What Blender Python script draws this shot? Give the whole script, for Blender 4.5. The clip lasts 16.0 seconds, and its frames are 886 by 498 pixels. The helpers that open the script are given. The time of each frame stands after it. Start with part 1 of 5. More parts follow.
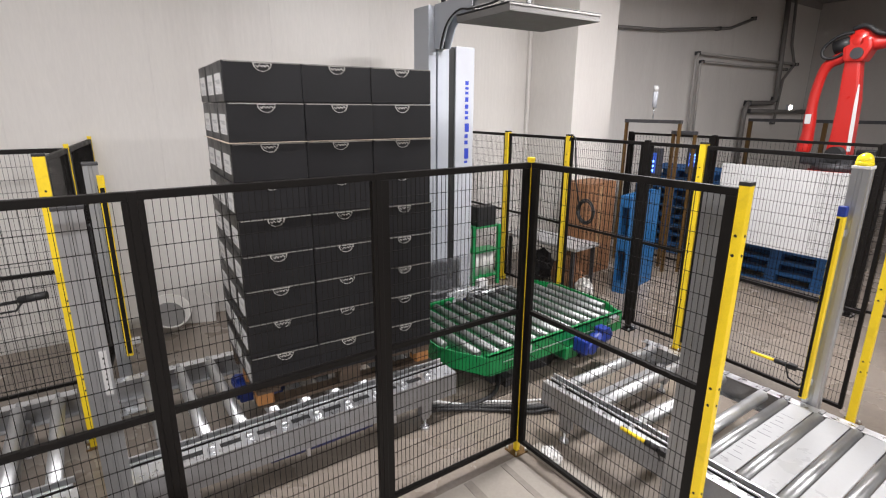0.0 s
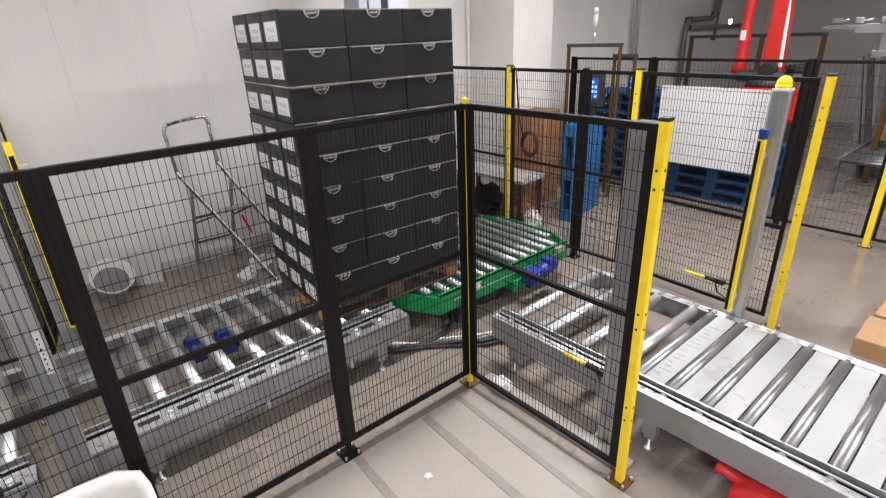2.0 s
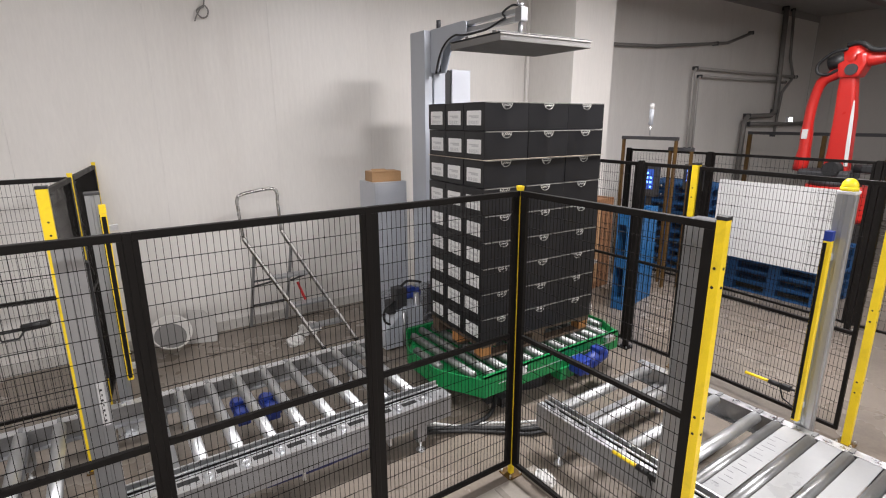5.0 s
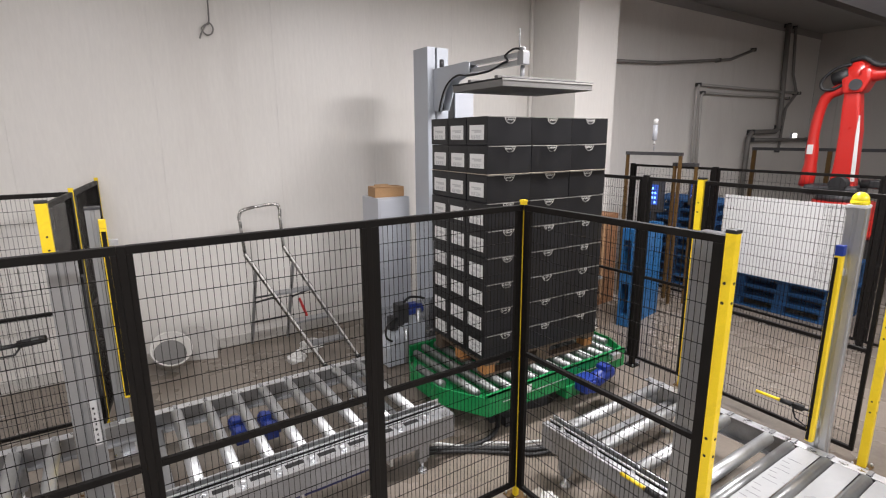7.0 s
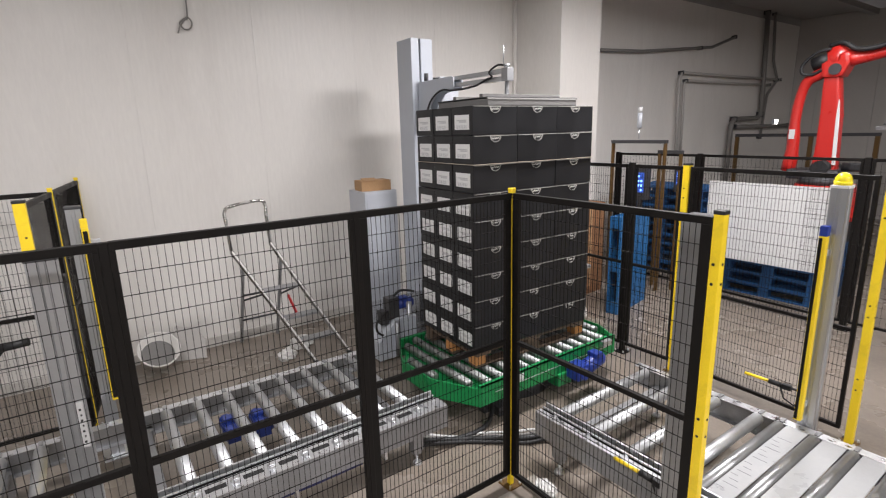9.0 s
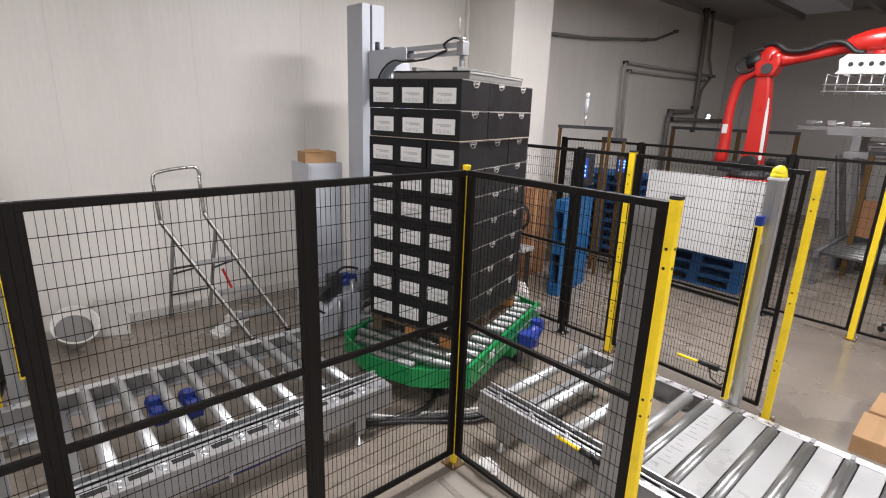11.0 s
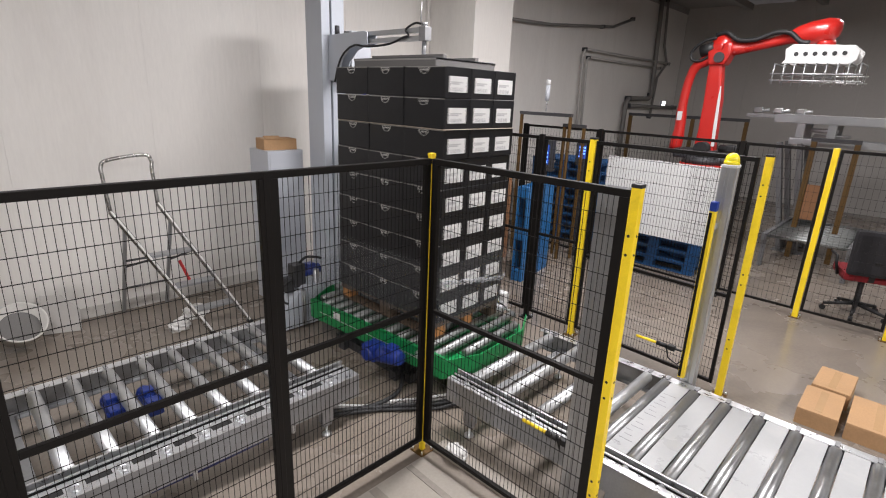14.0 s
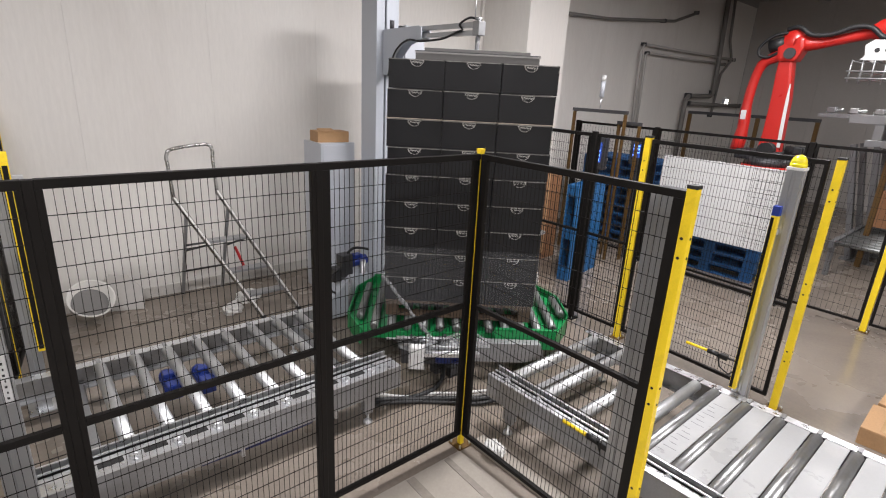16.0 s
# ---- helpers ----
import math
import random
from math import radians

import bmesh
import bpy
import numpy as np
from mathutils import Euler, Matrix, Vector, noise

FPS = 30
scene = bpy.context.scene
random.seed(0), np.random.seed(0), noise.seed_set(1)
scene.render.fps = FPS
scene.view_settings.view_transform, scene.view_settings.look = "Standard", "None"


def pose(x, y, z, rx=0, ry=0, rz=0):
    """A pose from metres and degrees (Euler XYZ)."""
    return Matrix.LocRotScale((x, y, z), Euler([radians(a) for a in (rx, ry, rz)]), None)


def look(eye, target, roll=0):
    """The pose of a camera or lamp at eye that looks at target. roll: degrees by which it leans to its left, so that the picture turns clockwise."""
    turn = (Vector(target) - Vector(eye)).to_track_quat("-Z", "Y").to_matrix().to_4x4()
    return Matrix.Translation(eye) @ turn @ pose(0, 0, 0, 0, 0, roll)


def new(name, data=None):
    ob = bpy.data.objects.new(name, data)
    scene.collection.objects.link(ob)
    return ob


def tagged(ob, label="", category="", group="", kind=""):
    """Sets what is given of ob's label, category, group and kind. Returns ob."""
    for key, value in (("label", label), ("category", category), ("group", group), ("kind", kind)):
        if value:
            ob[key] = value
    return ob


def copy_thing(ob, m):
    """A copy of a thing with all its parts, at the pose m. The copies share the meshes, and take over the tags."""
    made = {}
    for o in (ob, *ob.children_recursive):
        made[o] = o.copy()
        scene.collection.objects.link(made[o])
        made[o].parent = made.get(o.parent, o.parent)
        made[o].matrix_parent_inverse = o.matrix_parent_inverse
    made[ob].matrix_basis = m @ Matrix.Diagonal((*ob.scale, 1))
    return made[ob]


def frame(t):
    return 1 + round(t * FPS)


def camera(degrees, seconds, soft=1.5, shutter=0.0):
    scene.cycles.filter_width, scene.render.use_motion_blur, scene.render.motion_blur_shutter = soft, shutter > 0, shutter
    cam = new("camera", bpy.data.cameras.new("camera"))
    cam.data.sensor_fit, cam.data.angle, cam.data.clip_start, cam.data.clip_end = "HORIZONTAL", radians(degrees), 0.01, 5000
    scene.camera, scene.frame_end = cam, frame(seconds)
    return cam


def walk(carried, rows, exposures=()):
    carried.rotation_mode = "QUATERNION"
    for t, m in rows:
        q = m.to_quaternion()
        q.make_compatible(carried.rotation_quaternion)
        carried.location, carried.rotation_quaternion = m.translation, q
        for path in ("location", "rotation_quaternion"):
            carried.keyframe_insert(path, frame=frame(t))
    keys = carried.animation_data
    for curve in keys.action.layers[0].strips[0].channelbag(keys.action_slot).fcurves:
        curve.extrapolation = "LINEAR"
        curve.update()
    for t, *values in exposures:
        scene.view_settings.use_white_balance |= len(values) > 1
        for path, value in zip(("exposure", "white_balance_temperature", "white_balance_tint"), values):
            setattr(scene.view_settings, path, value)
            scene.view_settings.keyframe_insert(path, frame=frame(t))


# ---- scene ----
cam = camera(81.8, 16.0, soft=1.1, shutter=0.4)
PATH = [
    (0, (-2.068, -2.095, 2.174), (-0.962, -0.515, 1.643), 0.4),
    (0.5, (-2.025, -2.034, 2.177), (-0.934, -0.431, 1.686), -0.7),
    (1, (-1.992, -2.0, 2.172), (-0.879, -0.413, 1.68), 0.7),
    (1.5, (-1.96, -2.082, 2.188), (-0.766, -0.697, 1.377), -0.8),
    (2, (-1.983, -2.152, 2.246), (-0.806, -0.734, 1.469), -2.3),
    (2.5, (-1.992, -2.188, 2.285), (-0.776, -0.725, 1.668), -1.5),
    (3, (-2.006, -2.177, 2.294), (-0.776, -0.702, 1.738), -0.1),
    (3.5, (-2.022, -2.173, 2.298), (-0.882, -0.624, 1.748), 0.1),
    (4, (-2.026, -2.172, 2.295), (-0.946, -0.578, 1.755), -0.2),
    (6.5, (-1.992, -2.142, 2.264), (-0.87, -0.543, 1.836), 0.0),
    (7, (-1.985, -2.132, 2.261), (-0.895, -0.511, 1.832), -0.3),
    (7.5, (-1.986, -2.127, 2.26), (-0.937, -0.479, 1.831), -0.6),
    (8, (-1.986, -2.13, 2.253), (-0.945, -0.479, 1.817), -0.5),
    (8.5, (-1.979, -2.129, 2.246), (-0.936, -0.481, 1.807), -0.5),
    (9, (-1.984, -2.121, 2.234), (-0.859, -0.529, 1.784), -1.5),
    (11.5, (-1.977, -2.0, 2.201), (-0.673, -0.58, 1.668), 2.5),
    (12, (-1.976, -1.996, 2.203), (-0.676, -0.571, 1.672), 2.8),
    (12.5, (-1.967, -1.999, 2.206), (-0.646, -0.601, 1.657), 3.1),
    (13, (-1.979, -2.0, 2.214), (-0.613, -0.651, 1.656), 3.2),
    (13.5, (-1.99, -2.011, 2.218), (-0.602, -0.685, 1.657), 3.0),
    (14, (-1.984, -1.997, 2.215), (-0.595, -0.678, 1.64), 2.4),
    (14.5, (-1.994, -1.99, 2.22), (-0.621, -0.663, 1.625), 2.5),
    (15, (-2.004, -1.986, 2.22), (-0.66, -0.63, 1.624), 2.6),
    (15.5, (-2.01, -1.979, 2.218), (-0.74, -0.555, 1.619), 3.1),
    (16, (-1.988, -2.003, 2.215), (-0.733, -0.567, 1.615), 3.0),
]
EXPOSURES = [(0.0, 0.27), (1.0, 0.28), (2.5, 0.22), (3.5, 0.17), (6.5, 0.18), (9.0, 0.14), (12.0, 0.10), (14.0, 0.07), (16.0, 0.12)]
walk(cam, [(t, look(eye, target, roll)) for t, eye, target, roll in PATH], EXPOSURES)

# ---- light ----
world = bpy.data.worlds.new("hall_air")
scene.world = world
world.use_nodes = True
world.node_tree.nodes["Background"].inputs[0].default_value = (0.9, 0.95, 1.0, 1)
world.node_tree.nodes["Background"].inputs[1].default_value = 0.06

# hall: x along the infeed, y towards the panel wall, z up
WALL_Y, BACK_X, FRONT_Y, LEFT_X, ROOF_Z = 3.62, 12.85, -9.0, -9.0, 4.62
LAMP_Z = 4.2
LIGHTS = [(-6.2, 0.2, 22), (-2.3, 0.2, 84), (1.7, 0.2, 168), (4.6, -0.2, 86), (8.0, -1.2, 62), (-4.0, -5.2, 350), (1.7, -5.2, 262), (7.0, -5.2, 26)]


# ---- materials ----
def nodes_of(name):
    m = bpy.data.materials.new(name)
    m.use_nodes = True
    nt = m.node_tree
    return m, nt, nt.nodes["Principled BSDF"]


def node(nt, kind, **inputs):
    n = nt.nodes.new(kind)
    for k, v in inputs.items():
        n.inputs[k.replace("_", " ")].default_value = v
    return n


def surface(name, colour, rough=0.5, metal=0.0, vary=0.12, scale=6.0, fine=90.0, bump=0.05, stain=None, stain_amount=0.0,
            stretch=(1, 1, 1), rough_vary=0.12, coat=0.0, per_piece=0.0, spec=0.5):
    """A two-scale surface: broad patches, fine grain, uneven gloss, and stains of another colour."""
    m, nt, b = nodes_of(name)
    link = nt.links.new
    co = nt.nodes.new("ShaderNodeTexCoord")
    mp = nt.nodes.new("ShaderNodeMapping")
    mp.inputs["Scale"].default_value = stretch
    link(co.outputs["Object"], mp.inputs["Vector"])
    broad = node(nt, "ShaderNodeTexNoise", Scale=scale, Detail=5.0, Roughness=0.6)
    grain = node(nt, "ShaderNodeTexNoise", Scale=fine, Detail=3.0, Roughness=0.6)
    link(mp.outputs[0], broad.inputs["Vector"])
    link(mp.outputs[0], grain.inputs["Vector"])
    add = nt.nodes.new("ShaderNodeMath")
    add.operation = "ADD"
    link(broad.outputs["Fac"], add.inputs[0])
    link(grain.outputs["Fac"], add.inputs[1])
    last = add.outputs[0]
    if per_piece:
        info = nt.nodes.new("ShaderNodeObjectInfo")
        pm = nt.nodes.new("ShaderNodeMath")
        pm.operation = "MULTIPLY_ADD"
        pm.inputs[1].default_value = per_piece
        link(info.outputs["Random"], pm.inputs[0])
        link(last, pm.inputs[2])
        last = pm.outputs[0]
    ramp = nt.nodes.new("ShaderNodeMapRange")
    ramp.inputs["From Min"].default_value, ramp.inputs["From Max"].default_value = 0.6, 1.4 + per_piece
    ramp.inputs["To Min"].default_value, ramp.inputs["To Max"].default_value = 1 - vary, 1 + vary
    link(last, ramp.inputs["Value"])
    mix = nt.nodes.new("ShaderNodeVectorMath")
    mix.operation = "SCALE"
    mix.inputs[0].default_value = colour
    link(ramp.outputs[0], mix.inputs["Scale"])
    out = mix.outputs[0]
    if stain:
        blot = node(nt, "ShaderNodeTexNoise", Scale=scale * 0.7, Detail=8.0, Roughness=0.7, Distortion=0.6)
        link(mp.outputs[0], blot.inputs["Vector"])
        sr = nt.nodes.new("ShaderNodeMapRange")
        sr.inputs["From Min"].default_value, sr.inputs["From Max"].default_value = 0.5, 0.72
        sr.inputs["To Max"].default_value = stain_amount
        link(blot.outputs["Fac"], sr.inputs["Value"])
        mc = nt.nodes.new("ShaderNodeMix")
        mc.data_type = "RGBA"
        link(sr.outputs[0], mc.inputs["Factor"])
        link(out, mc.inputs[6])
        mc.inputs[7].default_value = (*stain, 1)
        out = mc.outputs[2]
    link(out, b.inputs["Base Color"])
    rr = nt.nodes.new("ShaderNodeMapRange")
    rr.inputs["From Min"].default_value, rr.inputs["From Max"].default_value = 0.3, 0.7
    rr.inputs["To Min"].default_value, rr.inputs["To Max"].default_value = max(0.03, rough - rough_vary), min(1, rough + rough_vary)
    link(broad.outputs["Fac"], rr.inputs["Value"])
    link(rr.outputs[0], b.inputs["Roughness"])
    b.inputs["Metallic"].default_value = metal
    b.inputs["Coat Weight"].default_value = coat
    b.inputs["Specular IOR Level"].default_value = spec
    if bump:
        bp = node(nt, "ShaderNodeBump", Strength=bump, Distance=0.01)
        link(grain.outputs["Fac"], bp.inputs["Height"])
        link(bp.outputs[0], b.inputs["Normal"])
    return m


def glow(name, colour, power):
    m, nt, b = nodes_of(name)
    b.inputs["Base Color"].default_value = (*colour, 1)
    b.inputs["Emission Color"].default_value = (*colour, 1)
    b.inputs["Emission Strength"].default_value = power
    return m


def clear(name, colour, alpha, rough=0.1):
    """A thin plastic sheet: mostly see-through, with gloss."""
    m, nt, b = nodes_of(name)
    b.inputs["Base Color"].default_value = (*colour, 1)
    b.inputs["Roughness"].default_value = rough
    wrinkle = node(nt, "ShaderNodeTexNoise", Scale=14.0, Detail=6.0, Roughness=0.65)
    co = nt.nodes.new("ShaderNodeTexCoord")
    mp = nt.nodes.new("ShaderNodeMapping")
    mp.inputs["Scale"].default_value = (1, 1, 5)
    nt.links.new(co.outputs["Object"], mp.inputs[0])
    nt.links.new(mp.outputs[0], wrinkle.inputs["Vector"])
    bp = node(nt, "ShaderNodeBump", Strength=0.5, Distance=0.02)
    nt.links.new(wrinkle.outputs["Fac"], bp.inputs["Height"])
    nt.links.new(bp.outputs[0], b.inputs["Normal"])
    mr = nt.nodes.new("ShaderNodeMapRange")
    mr.inputs["From Min"].default_value, mr.inputs["From Max"].default_value = 0.35, 0.7
    mr.inputs["To Min"].default_value, mr.inputs["To Max"].default_value = alpha * 0.6, alpha * 1.6
    nt.links.new(wrinkle.outputs["Fac"], mr.inputs["Value"])
    nt.links.new(mr.outputs[0], b.inputs["Alpha"])
    return m


M = {
    "floor": surface("polished_concrete", (0.215, 0.182, 0.152), 0.25, vary=0.16, scale=0.9, fine=38, bump=0.03, stain=(0.10, 0.09, 0.08), stain_amount=0.5, rough_vary=0.14),
    "wall": surface("white_panel_paint", (0.69, 0.667, 0.635), 0.42, vary=0.05, scale=0.9, fine=30, bump=0.02, stain=(0.52, 0.485, 0.45), stain_amount=0.34, stretch=(1.8, 1, 0.3)),
    "wall_grey": surface("grey_panel_paint", (0.44, 0.42, 0.40), 0.5, vary=0.05, scale=0.8, fine=30, bump=0.02, stain=(0.40, 0.37, 0.34), stain_amount=0.4),
    "roof": surface("roof_sheet", (0.30, 0.29, 0.28), 0.6, vary=0.1, scale=0.8, fine=20),
    "black": surface("black_powder_coat", (0.0092, 0.0080, 0.0074), 0.5, spec=0.16, vary=0.25, scale=8, fine=200, bump=0.04),
    "yellow": surface("yellow_powder_coat", (0.86, 0.62, 0.02), 0.4, vary=0.08, scale=7, fine=160, bump=0.03, stain=(0.35, 0.25, 0.03), stain_amount=0.35),
    "zinc": surface("galvanised_steel", (0.68, 0.69, 0.71), 0.36, 0.9, vary=0.16, scale=16, fine=120, bump=0.04, rough_vary=0.16),
    "plate": surface("grey_zinc_plate", (0.33, 0.335, 0.345), 0.40, 0.55, vary=0.12, scale=9, fine=90, bump=0.03, stain=(0.25, 0.24, 0.23), stain_amount=0.5),
    "roller": surface("bright_roller_steel", (0.56, 0.57, 0.58), 0.43, 0.88, vary=0.10, scale=5, fine=60, bump=0.0, stretch=(1, 1, 1), stain=(0.34, 0.33, 0.32), stain_amount=0.12),
    "roller_dull": surface("dull_roller_steel", (0.40, 0.405, 0.41), 0.36, 0.88, vary=0.10, scale=5, fine=60, bump=0.0, stain=(0.26, 0.26, 0.25), stain_amount=0.3),
    "roller_worn": surface("worn_roller_steel", (0.24, 0.25, 0.245), 0.42, 0.75, vary=0.25, scale=11, fine=60, bump=0.03, stain=(0.42, 0.42, 0.42), stain_amount=0.5),
    "white_sheet": surface("white_cover_plate", (0.37, 0.375, 0.38), 0.34, vary=0.04, scale=4, fine=60, bump=0.02, stain=(0.5, 0.49, 0.47), stain_amount=0.35),
    "green": surface("green_machine_paint", (0.008, 0.225, 0.062), 0.36, vary=0.14, scale=7, fine=110, bump=0.03, stain=(0.01, 0.12, 0.05), stain_amount=0.4),
    "blue": surface("blue_motor_paint", (0.012, 0.035, 0.24), 0.4, vary=0.15, scale=12, fine=120, bump=0.03),
    "navy_blue": surface("dark_blue_motor_paint", (0.010, 0.026, 0.16), 0.35, vary=0.15, scale=12, fine=120, bump=0.03),
    "plastic_blue": surface("blue_plastic_pallet", (0.012, 0.11, 0.29), 0.45, vary=0.2, scale=5, fine=60, bump=0.05, stain=(0.02, 0.08, 0.2), stain_amount=0.4),
    "pallet_blue": surface("blue_pallet_paint", (0.012, 0.085, 0.24), 0.6, vary=0.3, scale=5, fine=60, bump=0.1, stretch=(1, 1, 1), stain=(0.02, 0.06, 0.14), stain_amount=0.6, per_piece=0.4),
    "carton_black": surface("black_printed_card", (0.0118, 0.0118, 0.0135), 0.42, spec=0.3, vary=0.25, scale=5, fine=150, bump=0.02, per_piece=0.3),
    "card_edge": surface("raw_card_edge", (0.48, 0.41, 0.33), 0.8, vary=0.15, scale=30, fine=200),
    "label": surface("white_label_paper", (0.66, 0.66, 0.655), 0.5, vary=0.03, scale=10, fine=80, bump=0.0),
    "ink": surface("grey_label_print", (0.45, 0.45, 0.46), 0.6, vary=0.2, scale=60, fine=200, bump=0.0),
    "lid_line": surface("pale_lid_edge", (0.27, 0.26, 0.245), 0.6, vary=0.35, scale=9, fine=120, bump=0.0, stain=(0.05, 0.05, 0.05), stain_amount=0.7, per_piece=0.6),
    "print_white": surface("white_carton_print", (0.62, 0.61, 0.58), 0.55, vary=0.1, scale=30, fine=200, bump=0.0),
    "kraft": surface("brown_cardboard", (0.42, 0.25, 0.125), 0.75, vary=0.14, scale=5, fine=70, bump=0.05, stain=(0.28, 0.16, 0.08), stain_amount=0.4),
    "kraft_dark": surface("dark_brown_cardboard", (0.25, 0.12, 0.055), 0.75, vary=0.14, scale=5, fine=70, bump=0.05),
    "wood": surface("pallet_wood", (0.082, 0.056, 0.038), 0.75, vary=0.3, scale=4, fine=60, bump=0.15, stretch=(1, 6, 6), per_piece=0.5, stain=(0.12, 0.08, 0.05), stain_amount=0.6),
    "wood_raw": surface("fresh_block_wood", (0.40, 0.18, 0.057), 0.75, vary=0.25, scale=14, fine=90, bump=0.15, per_piece=0.4),
    "grey_paint": surface("light_grey_machine_paint", (0.47, 0.50, 0.55), 0.4, vary=0.05, scale=5, fine=120, bump=0.02),
    "grey_panel": surface("pale_grey_cover", (0.50, 0.52, 0.565), 0.42, vary=0.04, scale=5, fine=120, bump=0.02),
    "alu": surface("anodised_aluminium", (0.43, 0.44, 0.455), 0.36, 0.7, vary=0.04, scale=3, fine=120, bump=0.0, rough_vary=0.06),
    "chrome": surface("dull_chrome_tube", (0.38, 0.37, 0.355), 0.26, 0.9, vary=0.12, scale=9, fine=90, bump=0.01),
    "ladder": surface("ladder_aluminium", (0.86, 0.85, 0.83), 0.34, 0.35, vary=0.12, scale=12, fine=90, bump=0.03, stain=(0.3, 0.28, 0.26), stain_amount=0.5),
    "rubber": surface("black_rubber", (0.014, 0.014, 0.015), 0.55, vary=0.2, scale=12, fine=120, bump=0.05),
    "strip": surface("pale_edge_trim", (0.30, 0.29, 0.28), 0.6, vary=0.05, scale=8, fine=90),
    "foam": surface("dark_grey_foam", (0.15, 0.145, 0.14), 0.75, vary=0.12, scale=8, fine=140, bump=0.08),
    "red": surface("red_robot_paint", (0.52, 0.019, 0.014), 0.36, vary=0.1, scale=4, fine=90, bump=0.02, coat=0.3),
    "red_plastic": surface("red_plastic", (0.60, 0.03, 0.035), 0.45, vary=0.1, scale=6, fine=90, bump=0.03),
    "red_cloth": surface("dark_red_fabric", (0.22, 0.012, 0.018), 0.9, vary=0.2, scale=12, fine=200, bump=0.1),
    "dark_cloth": surface("black_fabric", (0.018, 0.017, 0.02), 0.92, vary=0.2, scale=12, fine=200, bump=0.1),
    "bin": surface("white_bin_plastic", (0.62, 0.60, 0.57), 0.45, vary=0.06, scale=5, fine=60, bump=0.02, stain=(0.42, 0.39, 0.36), stain_amount=0.5),
    "pipe": surface("dull_grey_pipe", (0.20, 0.19, 0.18), 0.55, 0.2, vary=0.15, scale=6, fine=60),
    "grey_steel": surface("dull_grey_steel", (0.17, 0.17, 0.175), 0.5, 0.35, vary=0.15, scale=6, fine=70, bump=0.03),
    "navy": surface("navy_sleeve", (0.010, 0.014, 0.09), 0.5, vary=0.15, scale=12, fine=120, bump=0.04),
    "text_blue": surface("blue_lettering", (0.03, 0.06, 0.45), 0.5, vary=0.05, bump=0.0),
    "dark_steel": surface("dark_machine_steel", (0.07, 0.07, 0.075), 0.5, 0.5, vary=0.2, scale=8, fine=90),
    "rag": surface("white_plastic_wrap", (0.68, 0.67, 0.65), 0.4, vary=0.1, scale=12, fine=60, bump=0.3),
    "skirting": surface("grey_skirting", (0.52, 0.50, 0.47), 0.6, vary=0.12, scale=5, fine=60, stain=(0.33, 0.29, 0.26), stain_amount=0.6),
    "bronze": surface("bronze_brown_steel", (0.12, 0.066, 0.018), 0.5, 0.3, vary=0.25, scale=8, fine=90),
    "tape": surface("clear_brown_tape", (0.44, 0.28, 0.15), 0.12, vary=0.08, scale=20, fine=90, bump=0.0),
    "screen_dark": glow("hmi_screen_dark", (0.02, 0.06, 0.30), 0.8),
    "screen": glow("hmi_screen_glow", (0.16, 0.34, 1.0), 2.6),
    "lamp": glow("lamp_tube_glow", (1.0, 0.95, 0.87), 9.0),
    "beacon": surface("yellow_beacon_lens", (0.85, 0.70, 0.02), 0.25, vary=0.03, bump=0.0, coat=0.5),
    "film_rope": clear("gathered_film", (0.5, 0.51, 0.53), 0.35, 0.2),
    "film": clear("stretch_film", (0.42, 0.43, 0.45), 0.05, 0.13),
    "poly": clear("clear_polycarbonate", (0.8, 0.83, 0.85), 0.22, 0.08),
    # darker concrete tone for the shadow bands painted by the fence
    "post_shadow": surface("painted_post_shadow", (0.25, 0.222, 0.193), 0.5, vary=0.2, scale=3, fine=30, bump=0.02),
    "concrete_pale": surface("pale_concrete", (0.34, 0.305, 0.265), 0.5, vary=0.1, scale=2.2, fine=60, bump=0.04, stain=(0.27, 0.24, 0.21), stain_amount=0.4),
}


# the panel wall is finely ribbed
nt = M["wall"].node_tree
ribs = node(nt, "ShaderNodeTexWave", Scale=5.2, Distortion=0.25)
ribs.wave_type, ribs.bands_direction = "BANDS", "X"
fold = node(nt, "ShaderNodeBump", Strength=0.22, Distance=0.0015)
place = nt.nodes.new("ShaderNodeTexCoord")
shader = nt.nodes["Principled BSDF"]
nt.links.new(place.outputs["Object"], ribs.inputs["Vector"])
nt.links.new(ribs.outputs["Fac"], fold.inputs["Height"])
nt.links.new(shader.inputs["Normal"].links[0].from_socket, fold.inputs["Normal"])
nt.links.new(fold.outputs[0], shader.inputs["Normal"])


# ---- mesh tools ----
def box(bm, x0, y0, z0, x1, y1, z1, bevel=0.0):
    xs, ys, zs = sorted((x0, x1)), sorted((y0, y1)), sorted((z0, z1))
    vs = [bm.verts.new((x, y, z)) for x in xs for y in ys for z in zs]
    fs = [bm.faces.new([vs[i] for i in f]) for f in ((0, 1, 3, 2), (4, 6, 7, 5), (0, 4, 5, 1), (2, 3, 7, 6), (0, 2, 6, 4), (1, 5, 7, 3))]
    if bevel:
        edges = list({e for f in fs for e in f.edges})
        bmesh.ops.bevel(bm, geom=edges, offset=bevel, segments=2, profile=0.6, affect="EDGES")
    return bm


def frame_of(a):
    a = a.normalized()
    u = a.orthogonal().normalized()
    return u, a.cross(u)


